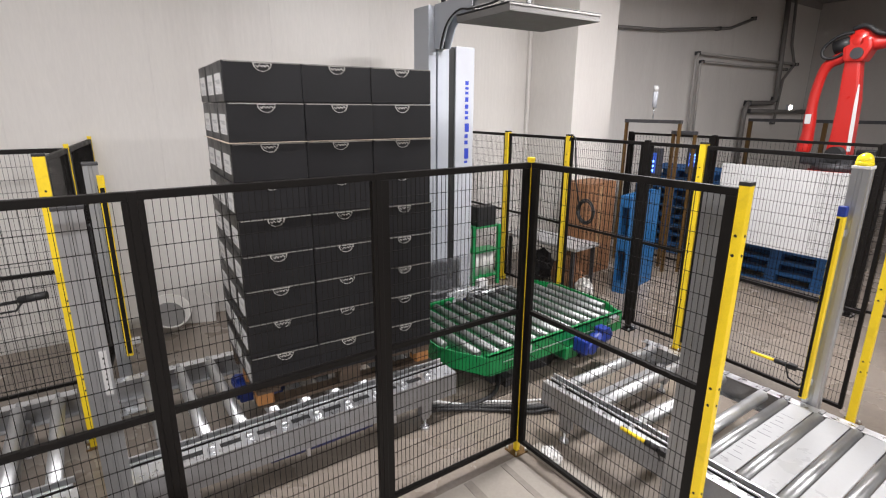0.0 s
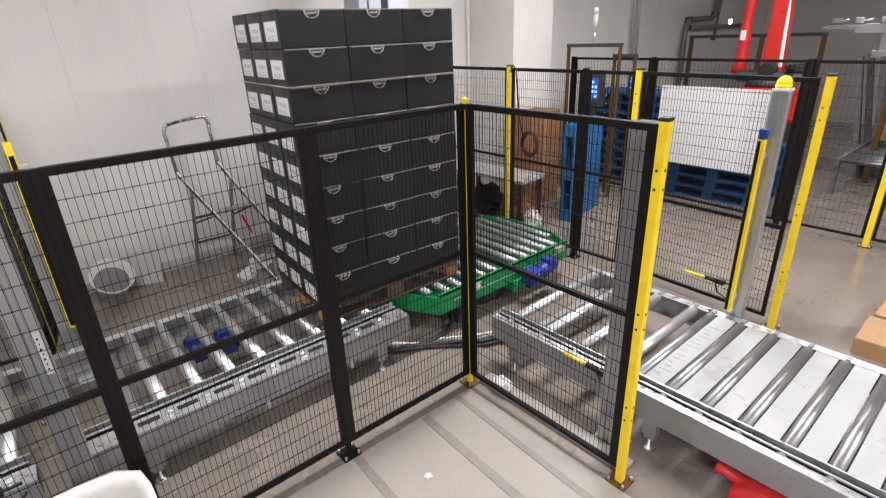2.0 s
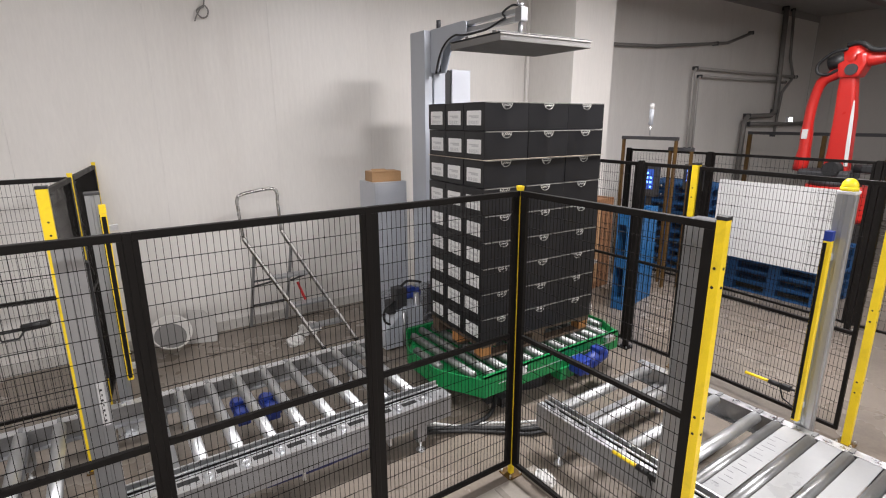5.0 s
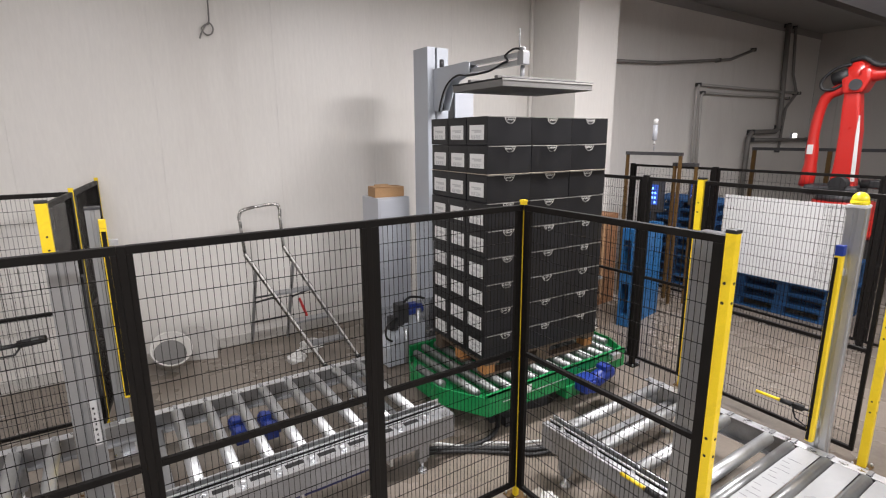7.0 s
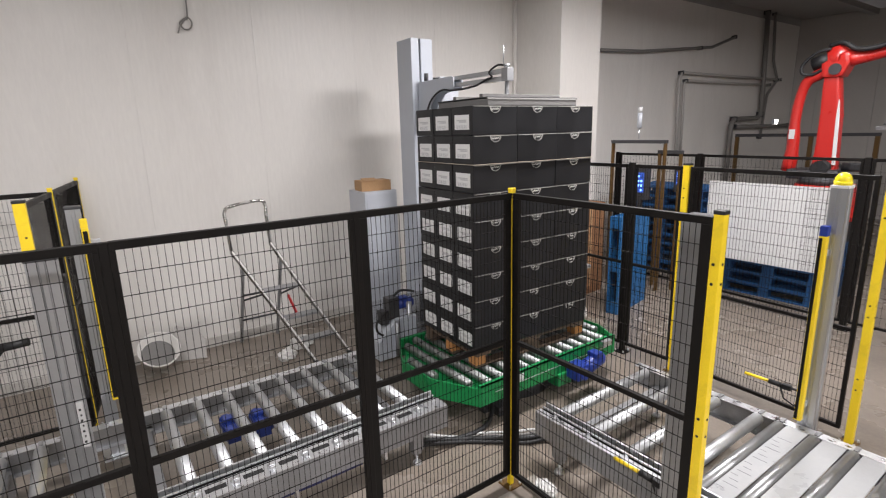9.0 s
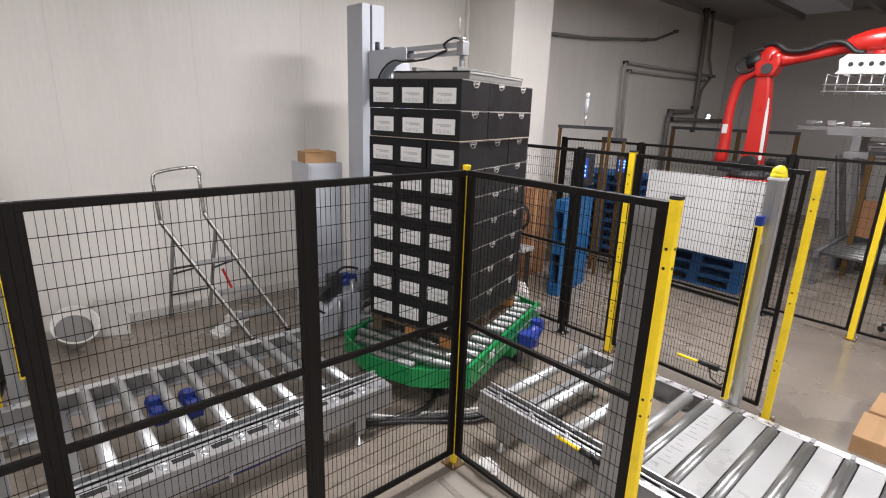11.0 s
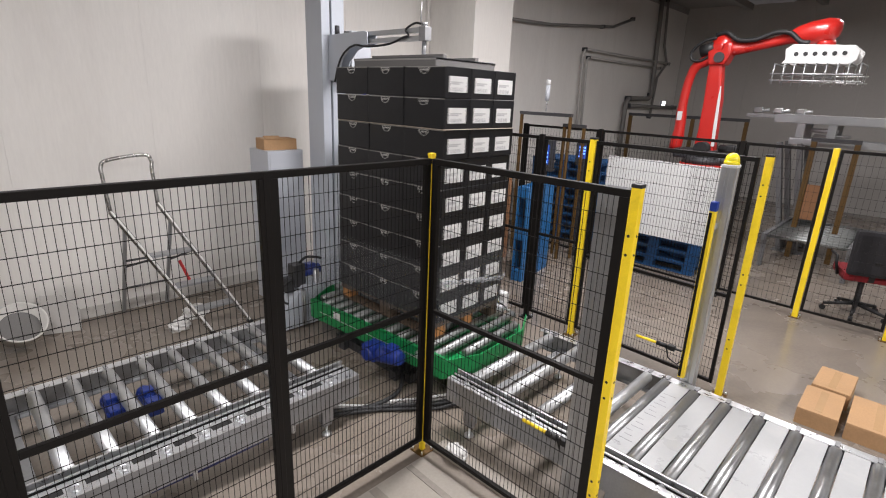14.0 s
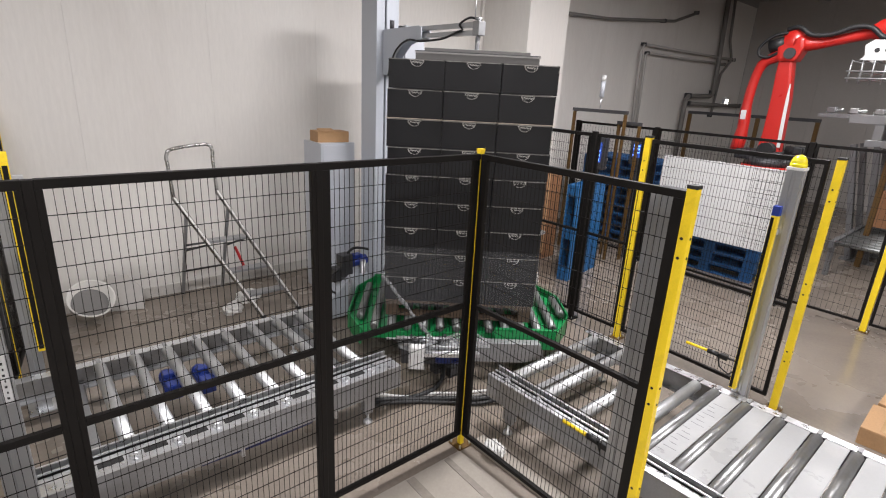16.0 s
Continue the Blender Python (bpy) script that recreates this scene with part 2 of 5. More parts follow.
def tube(bm, pts, r, n=8, caps=True):
    """A round bar along a line of points; r may be one radius for each point."""
    pts = [Vector(p) for p in pts]
    rs = r if isinstance(r, (list, tuple)) else [r] * len(pts)
    rings, u = [], None
    for i, p in enumerate(pts):
        d = (pts[min(i + 1, len(pts) - 1)] - pts[max(i - 1, 0)]).normalized()
        u = frame_of(d)[0] if u is None else (u - d * u.dot(d)).normalized()
        v = d.cross(u)
        rings.append([bm.verts.new(p + (u * math.cos(k * math.tau / n) + v * math.sin(k * math.tau / n)) * rs[i]) for k in range(n)])
    for a, b in zip(rings, rings[1:]):
        for k in range(n):
            f = bm.faces.new((a[k], a[(k + 1) % n], b[(k + 1) % n], b[k]))
            f.smooth = True
    if caps:
        bm.faces.new(rings[0][::-1])
        bm.faces.new(rings[-1])
    return bm


def lathe(bm, profile, n=24):
    """A round vessel: (radius, height) pairs turned about z, closed at both ends."""
    rings = [[bm.verts.new((r * math.cos(k * math.tau / n), r * math.sin(k * math.tau / n), z)) for k in range(n)] for r, z in profile]
    for a, b in zip(rings, rings[1:]):
        for k in range(n):
            bm.faces.new((a[k], a[(k + 1) % n], b[(k + 1) % n], b[k])).smooth = True
    bm.faces.new(rings[0][::-1])
    bm.faces.new(rings[-1])
    return bm


def curve(pts, n=5):
    """A smooth line through the points."""
    p = [Vector(q) for q in pts]
    p = [p[0] * 2 - p[1]] + p + [p[-1] * 2 - p[-2]]
    out = []
    for a, b, c, d in zip(p, p[1:], p[2:], p[3:]):
        for k in range(n):
            t = k / n
            out.append(0.5 * (2 * b + (c - a) * t + (2 * a - 5 * b + 4 * c - d) * t * t + (3 * b - a - 3 * c + d) * t ** 3))
    return out + [p[-2]]


def bar(bm, p, q, w, d, up=(0, 0, 1)):
    """A square bar of width w and depth d from p to q."""
    p, q = Vector(p), Vector(q)
    a = (q - p).normalized()
    s = a.cross(Vector(up))
    s = s.normalized() if s.length > 1e-4 else Vector((1, 0, 0))
    t = s.cross(a)
    vs = [bm.verts.new(e + s * (i * w / 2) + t * (j * d / 2)) for e in (p, q) for i, j in ((-1, -1), (1, -1), (1, 1), (-1, 1))]
    for f in ((0, 3, 2, 1), (4, 5, 6, 7), (0, 1, 5, 4), (1, 2, 6, 5), (2, 3, 7, 6), (3, 0, 4, 7)):
        bm.faces.new([vs[i] for i in f])
    return bm


def prism(bm, outline, axis, lo, hi, bevel=0.0):
    """An outline of (a, b) pairs pulled from lo to hi along an axis."""
    def place(a, b, c):
        return {"x": (c, a, b), "y": (a, c, b), "z": (a, b, c)}[axis]
    low = [bm.verts.new(place(a, b, lo)) for a, b in outline]
    top = [bm.verts.new(place(a, b, hi)) for a, b in outline]
    fs = [bm.faces.new(low[::-1]), bm.faces.new(top)]
    n = len(outline)
    for i in range(n):
        fs.append(bm.faces.new((low[i], low[(i + 1) % n], top[(i + 1) % n], top[i])))
    bmesh.ops.recalc_face_normals(bm, faces=fs)
    if bevel:
        bmesh.ops.bevel(bm, geom=list({e for f in fs for e in f.edges}), offset=bevel, segments=2, profile=0.6, affect="EDGES")
    return bm


def ball(bm, c, r, squash=(1, 1, 1), seg=16, rings=10):
    m = Matrix.Translation(c) @ Matrix.Diagonal((*squash, 1))
    out = bmesh.ops.create_uvsphere(bm, u_segments=seg, v_segments=rings, radius=r, matrix=m)
    for f in {f for v in out["verts"] for f in v.link_faces}:
        f.smooth = True
    return bm


def mesh_of(name, bm, material):
    me = bpy.data.meshes.new(name)
    bm.normal_update()
    bm.to_mesh(me)
    bm.free()
    me.materials.append(material)
    return me


def part(name, bm, material, parent, label="", at=None):
    """Links a bmesh, or a mesh made before, as one part of a thing."""
    me = bm if isinstance(bm, bpy.types.Mesh) else mesh_of(name, bm, material)
    ob = new(name, me)
    ob.parent = parent
    if at is not None:
        ob.matrix_basis = at
    return tagged(ob, label)


def thing(name, label, category, at=None, group="", kind=""):
    ob = new(name)
    ob.empty_display_size = 0.1
    if at is not None:
        ob.matrix_basis = at
    return tagged(ob, label, category, group, kind)


def B():
    return bmesh.new()


def solid(name, bm, material, label, category="", kind="structure", at=None):
    ob = new(name, mesh_of(name, bm, material))
    if at is not None:
        ob.matrix_basis = at
    return tagged(ob, label, category, "", kind)


# ---- the hall ----
bm = B()
box(bm, LEFT_X, FRONT_Y, -0.2, BACK_X + 3, WALL_Y + 0.4, 0.0)
solid("floor", bm, M["floor"], "grey polished concrete floor with stains", "floor")

bm = B()
box(bm, LEFT_X - 0.2, FRONT_Y - 0.2, ROOF_Z, BACK_X + 0.2, WALL_Y + 0.3, ROOF_Z + 0.2)
for k in range(9):
    box(bm, LEFT_X, FRONT_Y + 0.6 + k * 1.5, ROOF_Z - 0.14, BACK_X, FRONT_Y + 0.72 + k * 1.5, ROOF_Z)
solid("ceiling", bm, M["roof"], "grey metal sheet ceiling with purlins", "ceiling")


def panel_wall(name, along, lo, hi, plane, out, material, label, first, step):
    """A wall of upright sandwich panels with recessed joints; out is the side (+1, -1) on which its back lies."""
    wall = thing(name, label, "wall", kind="structure")
    bm = B()
    a, b = plane + out * 0.012, plane + out * 0.12
    if along == "x":
        box(bm, lo, a, 0, hi, b, ROOF_Z)
    else:
        box(bm, a, lo, 0, b, hi, ROOF_Z)
    part("wall_core", bm, material, wall)
    edges = [lo] + [e for e in np.arange(first, hi, step) if e > lo + 0.05] + [hi]
    for e0, e1 in zip(edges, edges[1:]):
        bm = B()
        if along == "x":
            box(bm, e0 + 0.0005, plane, 0.0, e1 - 0.0005, plane + out * 0.0115, ROOF_Z - 0.01, 0.0008)
        else:
            box(bm, plane, e0 + 0.003, 0.0, plane + out * 0.0115, e1 - 0.003, ROOF_Z - 0.01, 0.002)
        part("panel", bm, material, wall)
    return wall


panel_wall("wall_north", "x", LEFT_X, BACK_X, WALL_Y, 1, M["wall"], "white upright sandwich panel wall with fine joints", -8.32, 1.15)
panel_wall("wall_east", "y", FRONT_Y, WALL_Y, BACK_X, 1, M["wall_grey"], "grey panelled end wall behind the robot", -8.4, 1.15)
panel_wall("wall_south", "x", LEFT_X, BACK_X, FRONT_Y, -1, M["wall_grey"], "pale grey panelled wall", -8.3, 1.15)
panel_wall("wall_west", "y", FRONT_Y, WALL_Y, LEFT_X, -1, M["wall_grey"], "pale grey panelled wall", -8.4, 1.15)

# the boxed column that stands out of the wall
bm = B()
box(bm, 3.43, 2.75, 0, 4.23, WALL_Y, ROOF_Z, 0.004)
solid("wall_column", bm, M["wall"], "white clad column standing out of the wall", "column")
bm = B()
box(bm, 3.375, WALL_Y - 0.05, 0, 3.427, WALL_Y - 0.003, ROOF_Z - 0.02, 0.01)
solid("corner_trim", bm, M["wall"], "white corner trim where wall meets column", "trim")
bm = B()
box(bm, LEFT_X, WALL_Y - 0.022, 0, 3.37, WALL_Y - 0.003, 0.11, 0.004)
solid("baseboard", bm, M["skirting"], "scuffed grey skirting along the panel wall", "baseboard")

# pale screed inside the fence corner; its dark bands are painted fence post shadows
bm = B()
box(bm, -4.2, -3.4, 0.0, -0.05, -0.05, 0.004)
solid("floor_screed", bm, M["concrete_pale"], "pale worn concrete patch in the fence corner", "floor")
bm = B()
for x0, w, y0 in ((-0.48, 0.055, -1.9), (-0.19, 0.04, -1.5), (-0.98, 0.05, -1.6)):
    prism(bm, [(x0, -0.06), (x0 + w, -0.06), (x0 + w * 0.9 - 0.05, y0), (x0 - 0.06, y0)], "z", 0.004, 0.0075)
solid("floor_marks", bm, M["post_shadow"], "dark straight bands painted on the pale concrete as fence post shadows", "floor marks")
bm = B()
box(bm, 0.05, -1.15, 0.0, 0.16, -0.05, 0.03, 0.006)
solid("floor_kerb", bm, M["concrete_pale"], "low pale concrete strip under the fence", "kerb")


# ---- ceiling luminaires ----
def luminaire():
    lamp = thing("ceiling_light", "long white LED batten hung from the ceiling", "ceiling light", group="ceiling lights")
    bm = B()
    box(bm, -0.75, -0.07, 0.0, 0.75, 0.07, 0.06, 0.01)
    part("housing", bm, M["grey_panel"], lamp)
    bm = B()
    box(bm, -0.73, -0.05, -0.025, 0.73, 0.05, -0.002, 0.01)
    part("diffuser", bm, M["lamp"], lamp, "glowing white diffuser")
    for x in (-0.6, 0.6):
        bm = B()
        tube(bm, [(x, 0, 0.06), (x, 0, ROOF_Z - LAMP_Z)], 0.006, 6)
        part("hanger", bm, M["zinc"], lamp)
    return lamp


first = luminaire()
first.matrix_basis = pose(*LIGHTS[0][:2], LAMP_Z)
for x, y, _ in LIGHTS[1:]:
    copy_thing(first, pose(x, y, LAMP_Z))
for x, y, power in LIGHTS:
    data = bpy.data.lights.new("batten_light", "AREA")
    data.shape, data.size, data.size_y = "RECTANGLE", 1.5, 0.5
    data.energy, data.color = power, (1.0, 0.968, 0.985)
    lamp = new("batten_light", data)
    lamp.matrix_basis = pose(x, y, LAMP_Z - 0.06)


# ---- guard fences ----
POST_TOP = 1.9


def wire_mesh(width, z0, z1, pitch, row):
    """Welded wire: uprights and cross wires as fine bars, in the plane y = 0 from x = 0."""
    verts, faces = [], []

    def rod(x0, y0, zz0, x1, y1, zz1):
        n = len(verts)
        verts.extend([(x, y, z) for x in (x0, x1) for y in (y0, y1) for z in (zz0, zz1)])
        faces.extend([[n + i for i in f] for f in ((0, 1, 3, 2), (4, 6, 7, 5), (0, 4, 5, 1), (2, 3, 7, 6), (0, 2, 6, 4), (1, 5, 7, 3))])

    n = max(2, round(width / pitch))
    for i in range(1, n):
        x = width * i / n
        rod(x - 0.00095, -0.0013, z0, x + 0.00095, 0.0013, z1)
    m = max(2, round((z1 - z0) / row))
    for j in range(1, m):
        z = z0 + (z1 - z0) * j / m
        rod(0, 0.0014, z - 0.0013, width, 0.0044, z + 0.0013)
    me = bpy.data.meshes.new("wire_mesh")
    me.from_pydata(verts, [], faces)
    me.materials.append(M["black"])
    return me


def guard_fence(label):
    return thing("guard_fence", label, "safety fence", group="guard fences")


def fence_panel(fence, p, q, top=1.885, bottom=0.085, mid=1.0, pitch=0.0255, row=0.088, gap=0.035, label="", side=0.026):
    """A framed mesh panel between two post centres."""
    p, q = Vector((*p, 0)), Vector((*q, 0))
    d = q - p
    width = d.length - 2 * gap
    turn = math.degrees(math.atan2(d.y, d.x))
    s = p + d.normalized() * gap
    f = side
    bm = B()
    for b in ((0, -0.015, top - 0.032, width, 0.015, top), (0, -0.0133, bottom, width, 0.0133, bottom + 0.026),
              (0, -0.0135, bottom + 0.026, f, 0.0135, top - 0.032), (width - f, -0.0135, bottom + 0.026, width, 0.0135, top - 0.032)):
        box(bm, *b, 0.003)
    panel = part("panel_frame", bm, M["black"], fence, label, at=pose(s.x, s.y, 0, 0, 0, turn))
    if mid:
        bm = B()
        box(bm, f, -0.013, mid - 0.013, width - f, 0.013, mid + 0.013, 0.003)
        part("middle_rail", bm, M["black"], panel)
    part("wire_mesh", wire_mesh(width - 2 * f, bottom + 0.026, top - 0.032, pitch, row), None, panel, at=pose(f, 0, 0))
    return panel


def fence_post(fence, x, y, colour="yellow", size=0.06, top=POST_TOP, turn=0.0, cap=True, holes=(), base=True, label=""):
    h = size / 2
    bm = B()
    box(bm, -h, -h, 0.0085, h, h, top, 0.003)
    post = part("post", bm, M[colour], fence, label or ("yellow square post" if colour == "yellow" else ""), at=pose(x, y, 0, 0, 0, turn))
    if cap:
        bm = B()
        box(bm, -h - 0.002, -h - 0.002, top - 0.004, h + 0.002, h + 0.002, top + 0.012, 0.003)
        part("cap", bm, M["yellow" if size < 0.035 else "rubber"], post, "black plastic cap" if size > 0.035 else "")
    if base:
        bm = B()
        box(bm, -0.055, -0.055, 0, 0.055, 0.055, 0.0095, 0.002)
        part("base_plate", bm, M["black" if colour == "black" else "bronze"], post)
        for bx, by in ((-0.042, -0.042), (0.042, -0.042), (-0.042, 0.042), (0.042, 0.042)):
            bm = B()
            tube(bm, [(bx, by, 0.009), (bx, by, 0.03)], 0.007, 6)
            part("anchor_bolt", bm, M["zinc"], post)
    for z in holes:
        for ax in (0, 1):
            bm = B()
            e, q = (0.004, -h - 0.0015, z), (0.004, -h + 0.002, z)
            tube(bm, [e, q] if ax else [(e[1], e[0], z), (q[1], q[0], z)], 0.0065, 8)
            part("bolt_hole", bm, M["rubber"], post)
    return post


HOLES = (0.42, 0.5, 0.95, 1.03, 1.62, 1.7)
# along the infeed and the outfeed
NEAR_X = [0.0, -0.972, -1.945, -2.915, -3.885]
near = guard_fence("black mesh safety fence with a yellow corner post round the conveyors")
fence_post(near, 0.0, 0.0, "yellow", 0.030, label="yellow corner post almost hidden between black frames")
for x in NEAR_X[1:]:
    fence_post(near, x, 0.0, "black", 0.030, top=1.884, cap=False)
for a, b in zip(NEAR_X, NEAR_X[1:]):
    fence_panel(near, (a, 0), (b, 0), gap=0.008 if a == 0 else 0.0145, side=0.045 if a == 0 else 0.021)
fence_panel(near, (0, 0), (0, -1.158), gap=0.019, side=0.045)
fence_post(near, 0.003, -1.162, "yellow", 0.040, holes=HOLES)

# beyond the turntable
FAR_X = 2.27
far = guard_fence("black mesh safety fence with yellow posts behind the turntable")
for y in (0.25, 1.74, 2.72):
    fence_post(far, FAR_X, y, "yellow", 0.055, holes=HOLES)
fence_post(far, FAR_X, 0.79, "black", 0.045, cap=False)
for a, b in ((0.25, 0.79), (0.79, 1.74), (1.74, 2.72), (2.72, 3.58)):
    fence_panel(far, (FAR_X, a), (FAR_X, b), mid=0.93)
fence_panel(far, (FAR_X, 0.25), (2.19, -1.11), mid=0.83)
fence_post(far, 2.19, -1.138, "yellow", 0.048, holes=HOLES)

# robot cell fence
CELL_X = 4.7
CELL_Y = [2.7, 1.45, -0.35, -1.21, -2.0, -2.9, -3.9]
cell = guard_fence("black mesh safety fence with yellow posts round the robot cell")
for y in CELL_Y:
    fence_post(cell, CELL_X - (0.1 if y < -0.3 else 0), y, "yellow" if y < -1 else "black", 0.055, top=1.86, cap=False)
for a, b in zip(CELL_Y, CELL_Y[1:]):
    fence_panel(cell, (CELL_X - (0.1 if a < -0.3 else 0), a), (CELL_X - (0.1 if b < -0.3 else 0), b), top=1.85, mid=0, pitch=0.05, row=0.11)

# by the infeed gate
gate = guard_fence("black mesh safety fence with yellow posts at the infeed gate")
fence_post(gate, -2.27, 1.62, "yellow", 0.06, holes=HOLES)
fence_post(gate, -2.15, 2.45, "yellow", 0.030, label="yellow post almost hidden between black frames")
fence_post(gate, -1.99, 3.55, "yellow", 0.030, label="yellow post almost hidden between black frames")
fence_panel(gate, (-2.27, 1.62), (-2.15, 2.45), side=0.05, gap=0.032, pitch=0.018)
fence_panel(gate, (-2.15, 2.45), (-1.99, 3.55), side=0.05, gap=0.018, pitch=0.018)
fence_panel(gate, (-2.15, 2.45), (-3.5, 2.48), gap=0.018)
fence_panel(gate, (-3.5, 2.48), (-4.7, 2.5))


# ---- conveyors ----
def roller(length, r=0.038, material="roller"):
    bm = B()
    tube(bm, [(0, 0, 0), (0, 0.02, 0), (0, 0.024, 0), (0, length - 0.024, 0), (0, length - 0.02, 0), (0, length, 0)], [r * 0.5, r * 0.5, r, r, r * 0.5, r * 0.5], 16)
    return mesh_of("roller", bm, M[material])


def side_frame(bm, length, z0, z1, lip):
    """A folded side channel along x from 0, its flange turned towards +y by lip."""
    box(bm, 0, 0, z0, length, 0.006, z1 - 0.0055)
    box(bm, 0, 0.006, z0, length, min(0.05, lip * 0.7), z0 + 0.005)


def leg(parent, x, y, top):
    bm = B()
    box(bm, x - 0.04, y - 0.004, 0.1, x + 0.04, y + 0.05, top, 0.003)
    box(bm, x - 0.03, y, 0.075, x + 0.03, y + 0.04, 0.1, 0.003)
    stand = part("leg", bm, M["plate"], parent)
    bm = B()
    tube(bm, [(x, y + 0.02, 0.0), (x, y + 0.02, 0.012), (x, y + 0.02, 0.02), (x, y + 0.02, 0.1)], [0.035, 0.03, 0.009, 0.009], 10)
    part("levelling_foot", bm, M["zinc"], stand)


def roller_conveyor(name, label, length, width, pitch, lead, at, guard=True, sheets=(), legs=(), material="roller", r=0.038, inner=0.19):
    """A driven pallet conveyor along local +x; the frame lies between y = 0 and y = width."""
    c = thing(name, label, "roller conveyor", at, "pallet conveyors")
    for flip in (0, 1):
        bm = B()
        lip = 0.068 if flip or not guard else 0.135 if inner > 0.15 else 0.052
        side_frame(bm, length, 0.2, 0.368, lip)
        if flip:
            bmesh.ops.scale(bm, vec=(1, -1, 1), verts=bm.verts)
            bmesh.ops.translate(bm, vec=(0, width, 0), verts=bm.verts)
            bmesh.ops.reverse_faces(bm, faces=bm.faces)
        side = part("side_frame", bm, M["plate"], c, "folded galvanised side channel")
        # the channel's top flange, in a brighter metal than its side
        bm = B()
        box(bm, 0, width - lip if flip else 0, 0.363, length, width if flip else lip, 0.368, 0.0015)
        part("top_flange", bm, M["zinc"], side, "bright top flange")
    if guard:
        bm = B()
        box(bm, 0.0, inner - 0.006, 0.390, length - 0.01, inner + 0.006, 0.398, 0.002)
        box(bm, 0.0, inner - 0.003, 0.362, length - 0.01, inner + 0.003, 0.390)
        part("chain_guard", bm, M["zinc"], c, "bright folded chain guard rail")
        bm = B()
        box(bm, 0.01, inner - 0.046, 0.376, length - 0.02, inner - 0.036, 0.386, 0.002)
        part("wear_strip", bm, M["roller"], c, "bright wear strip")
        bm = B()
        box(bm, 0.01, inner - 0.034, 0.35, length - 0.02, inner - 0.014, 0.366)
        part("chain_slot", bm, M["rubber"], c, "dark chain slot")
        bm = B()
        box(bm, 0.005, 0.05, 0.235, length - 0.005, inner - 0.012, 0.30)
        part("chain_channel", bm, M["dark_steel"], c, "dark chain channel")
        bm = B()
        tube(bm, [(0.05, inner * 0.53, 0.33), (length - 0.05, inner * 0.53, 0.33)], 0.011, 6)
        part("drive_chain", bm, M["rubber"], c)
    me = roller(width - inner - 0.072, r, material)
    n = int((length - lead) / pitch) + 1
    spr = B()
    tube(spr, [(0, 0.02, -0.012), (0, 0.05, -0.012)], 0.024, 12)
    tube(spr, [(0, -0.014, -0.012), (0, 0.02, -0.012)], 0.011, 8)
    box(spr, -0.018, 0.002, -0.03, 0.018, 0.02, 0.006)
    spr = mesh_of("bearing_block", spr, M["zinc"])
    for i in range(n):
        x = lead + i * pitch
        if x > length - 0.04:
            break
        ro = part("roller", me, None, c, at=pose(x, inner, 0.388 - r, 0, 0, 0))
        part("bearing_block", spr, None, ro, at=pose(0, -inner + 0.03, r - (0.008 if name == "infeed_conveyor" else 0.032)))
        if guard and name == "infeed_conveyor" and x + pitch < length - 0.04:
            bm = B()
            box(bm, x + 0.045, 0.052, 0.3684, x + pitch - 0.045, 0.092, 0.3692)
            part("chain_opening", bm, M["rubber"], c)
        bm = B()
        box(bm, x - 0.012, width - 0.066, 0.3684, x + 0.012, width - 0.008, 0.378, 0.002)
        part("axle_holder", bm, M["plate"], ro.parent)
    if sheets:
        for x0, x1 in sheets:
            bm = B()
            box(bm, x0, inner + 0.02, 0.362, x1, width - 0.075, 0.370, 0.003)
            cover = part("cover_plate", bm, M["white_sheet"], c, "white cover plate between rollers")
            if x0 < 0.2:
                for k in range(14):
                    bm = B()
                    y = inner + 0.12 + 0.052 * k + (0.03 if k > 6 else 0)
                    box(bm, x0 + 0.01 + 0.008 * (k % 3), y, 0.3702, x0 + 0.05 + 0.022 * (k * 5 % 3), y + 0.004, 0.3707)
                    part("writing", bm, M["grey_steel"], cover)
    for x in legs:
        leg(c, x, 0.006, 0.24)
        leg(c, x, width - 0.056, 0.24)
        bm = B()
        box(bm, x - 0.025, 0.06, 0.21, x + 0.025, width - 0.06, 0.25, 0.004)
        part("cross_member", bm, M["plate"], c)
    return c


# infeed: rollers every 0.2 m; frame from y 0.53 to 1.76
C1_Y, C1_W = 0.525, 1.235
infeed = roller_conveyor("infeed_conveyor", "galvanised chain-driven roller conveyor leading to the green turntable", 2.06, C1_W, 0.2, 0.25, pose(-2.17, C1_Y, 0), legs=(0.32, 1.81))
upstream = roller_conveyor("infeed_conveyor", "galvanised chain-driven roller conveyor before the gate", 2.4, C1_W, 0.2, 0.1, pose(-4.72, C1_Y, 0), legs=(0.4, 2.1))


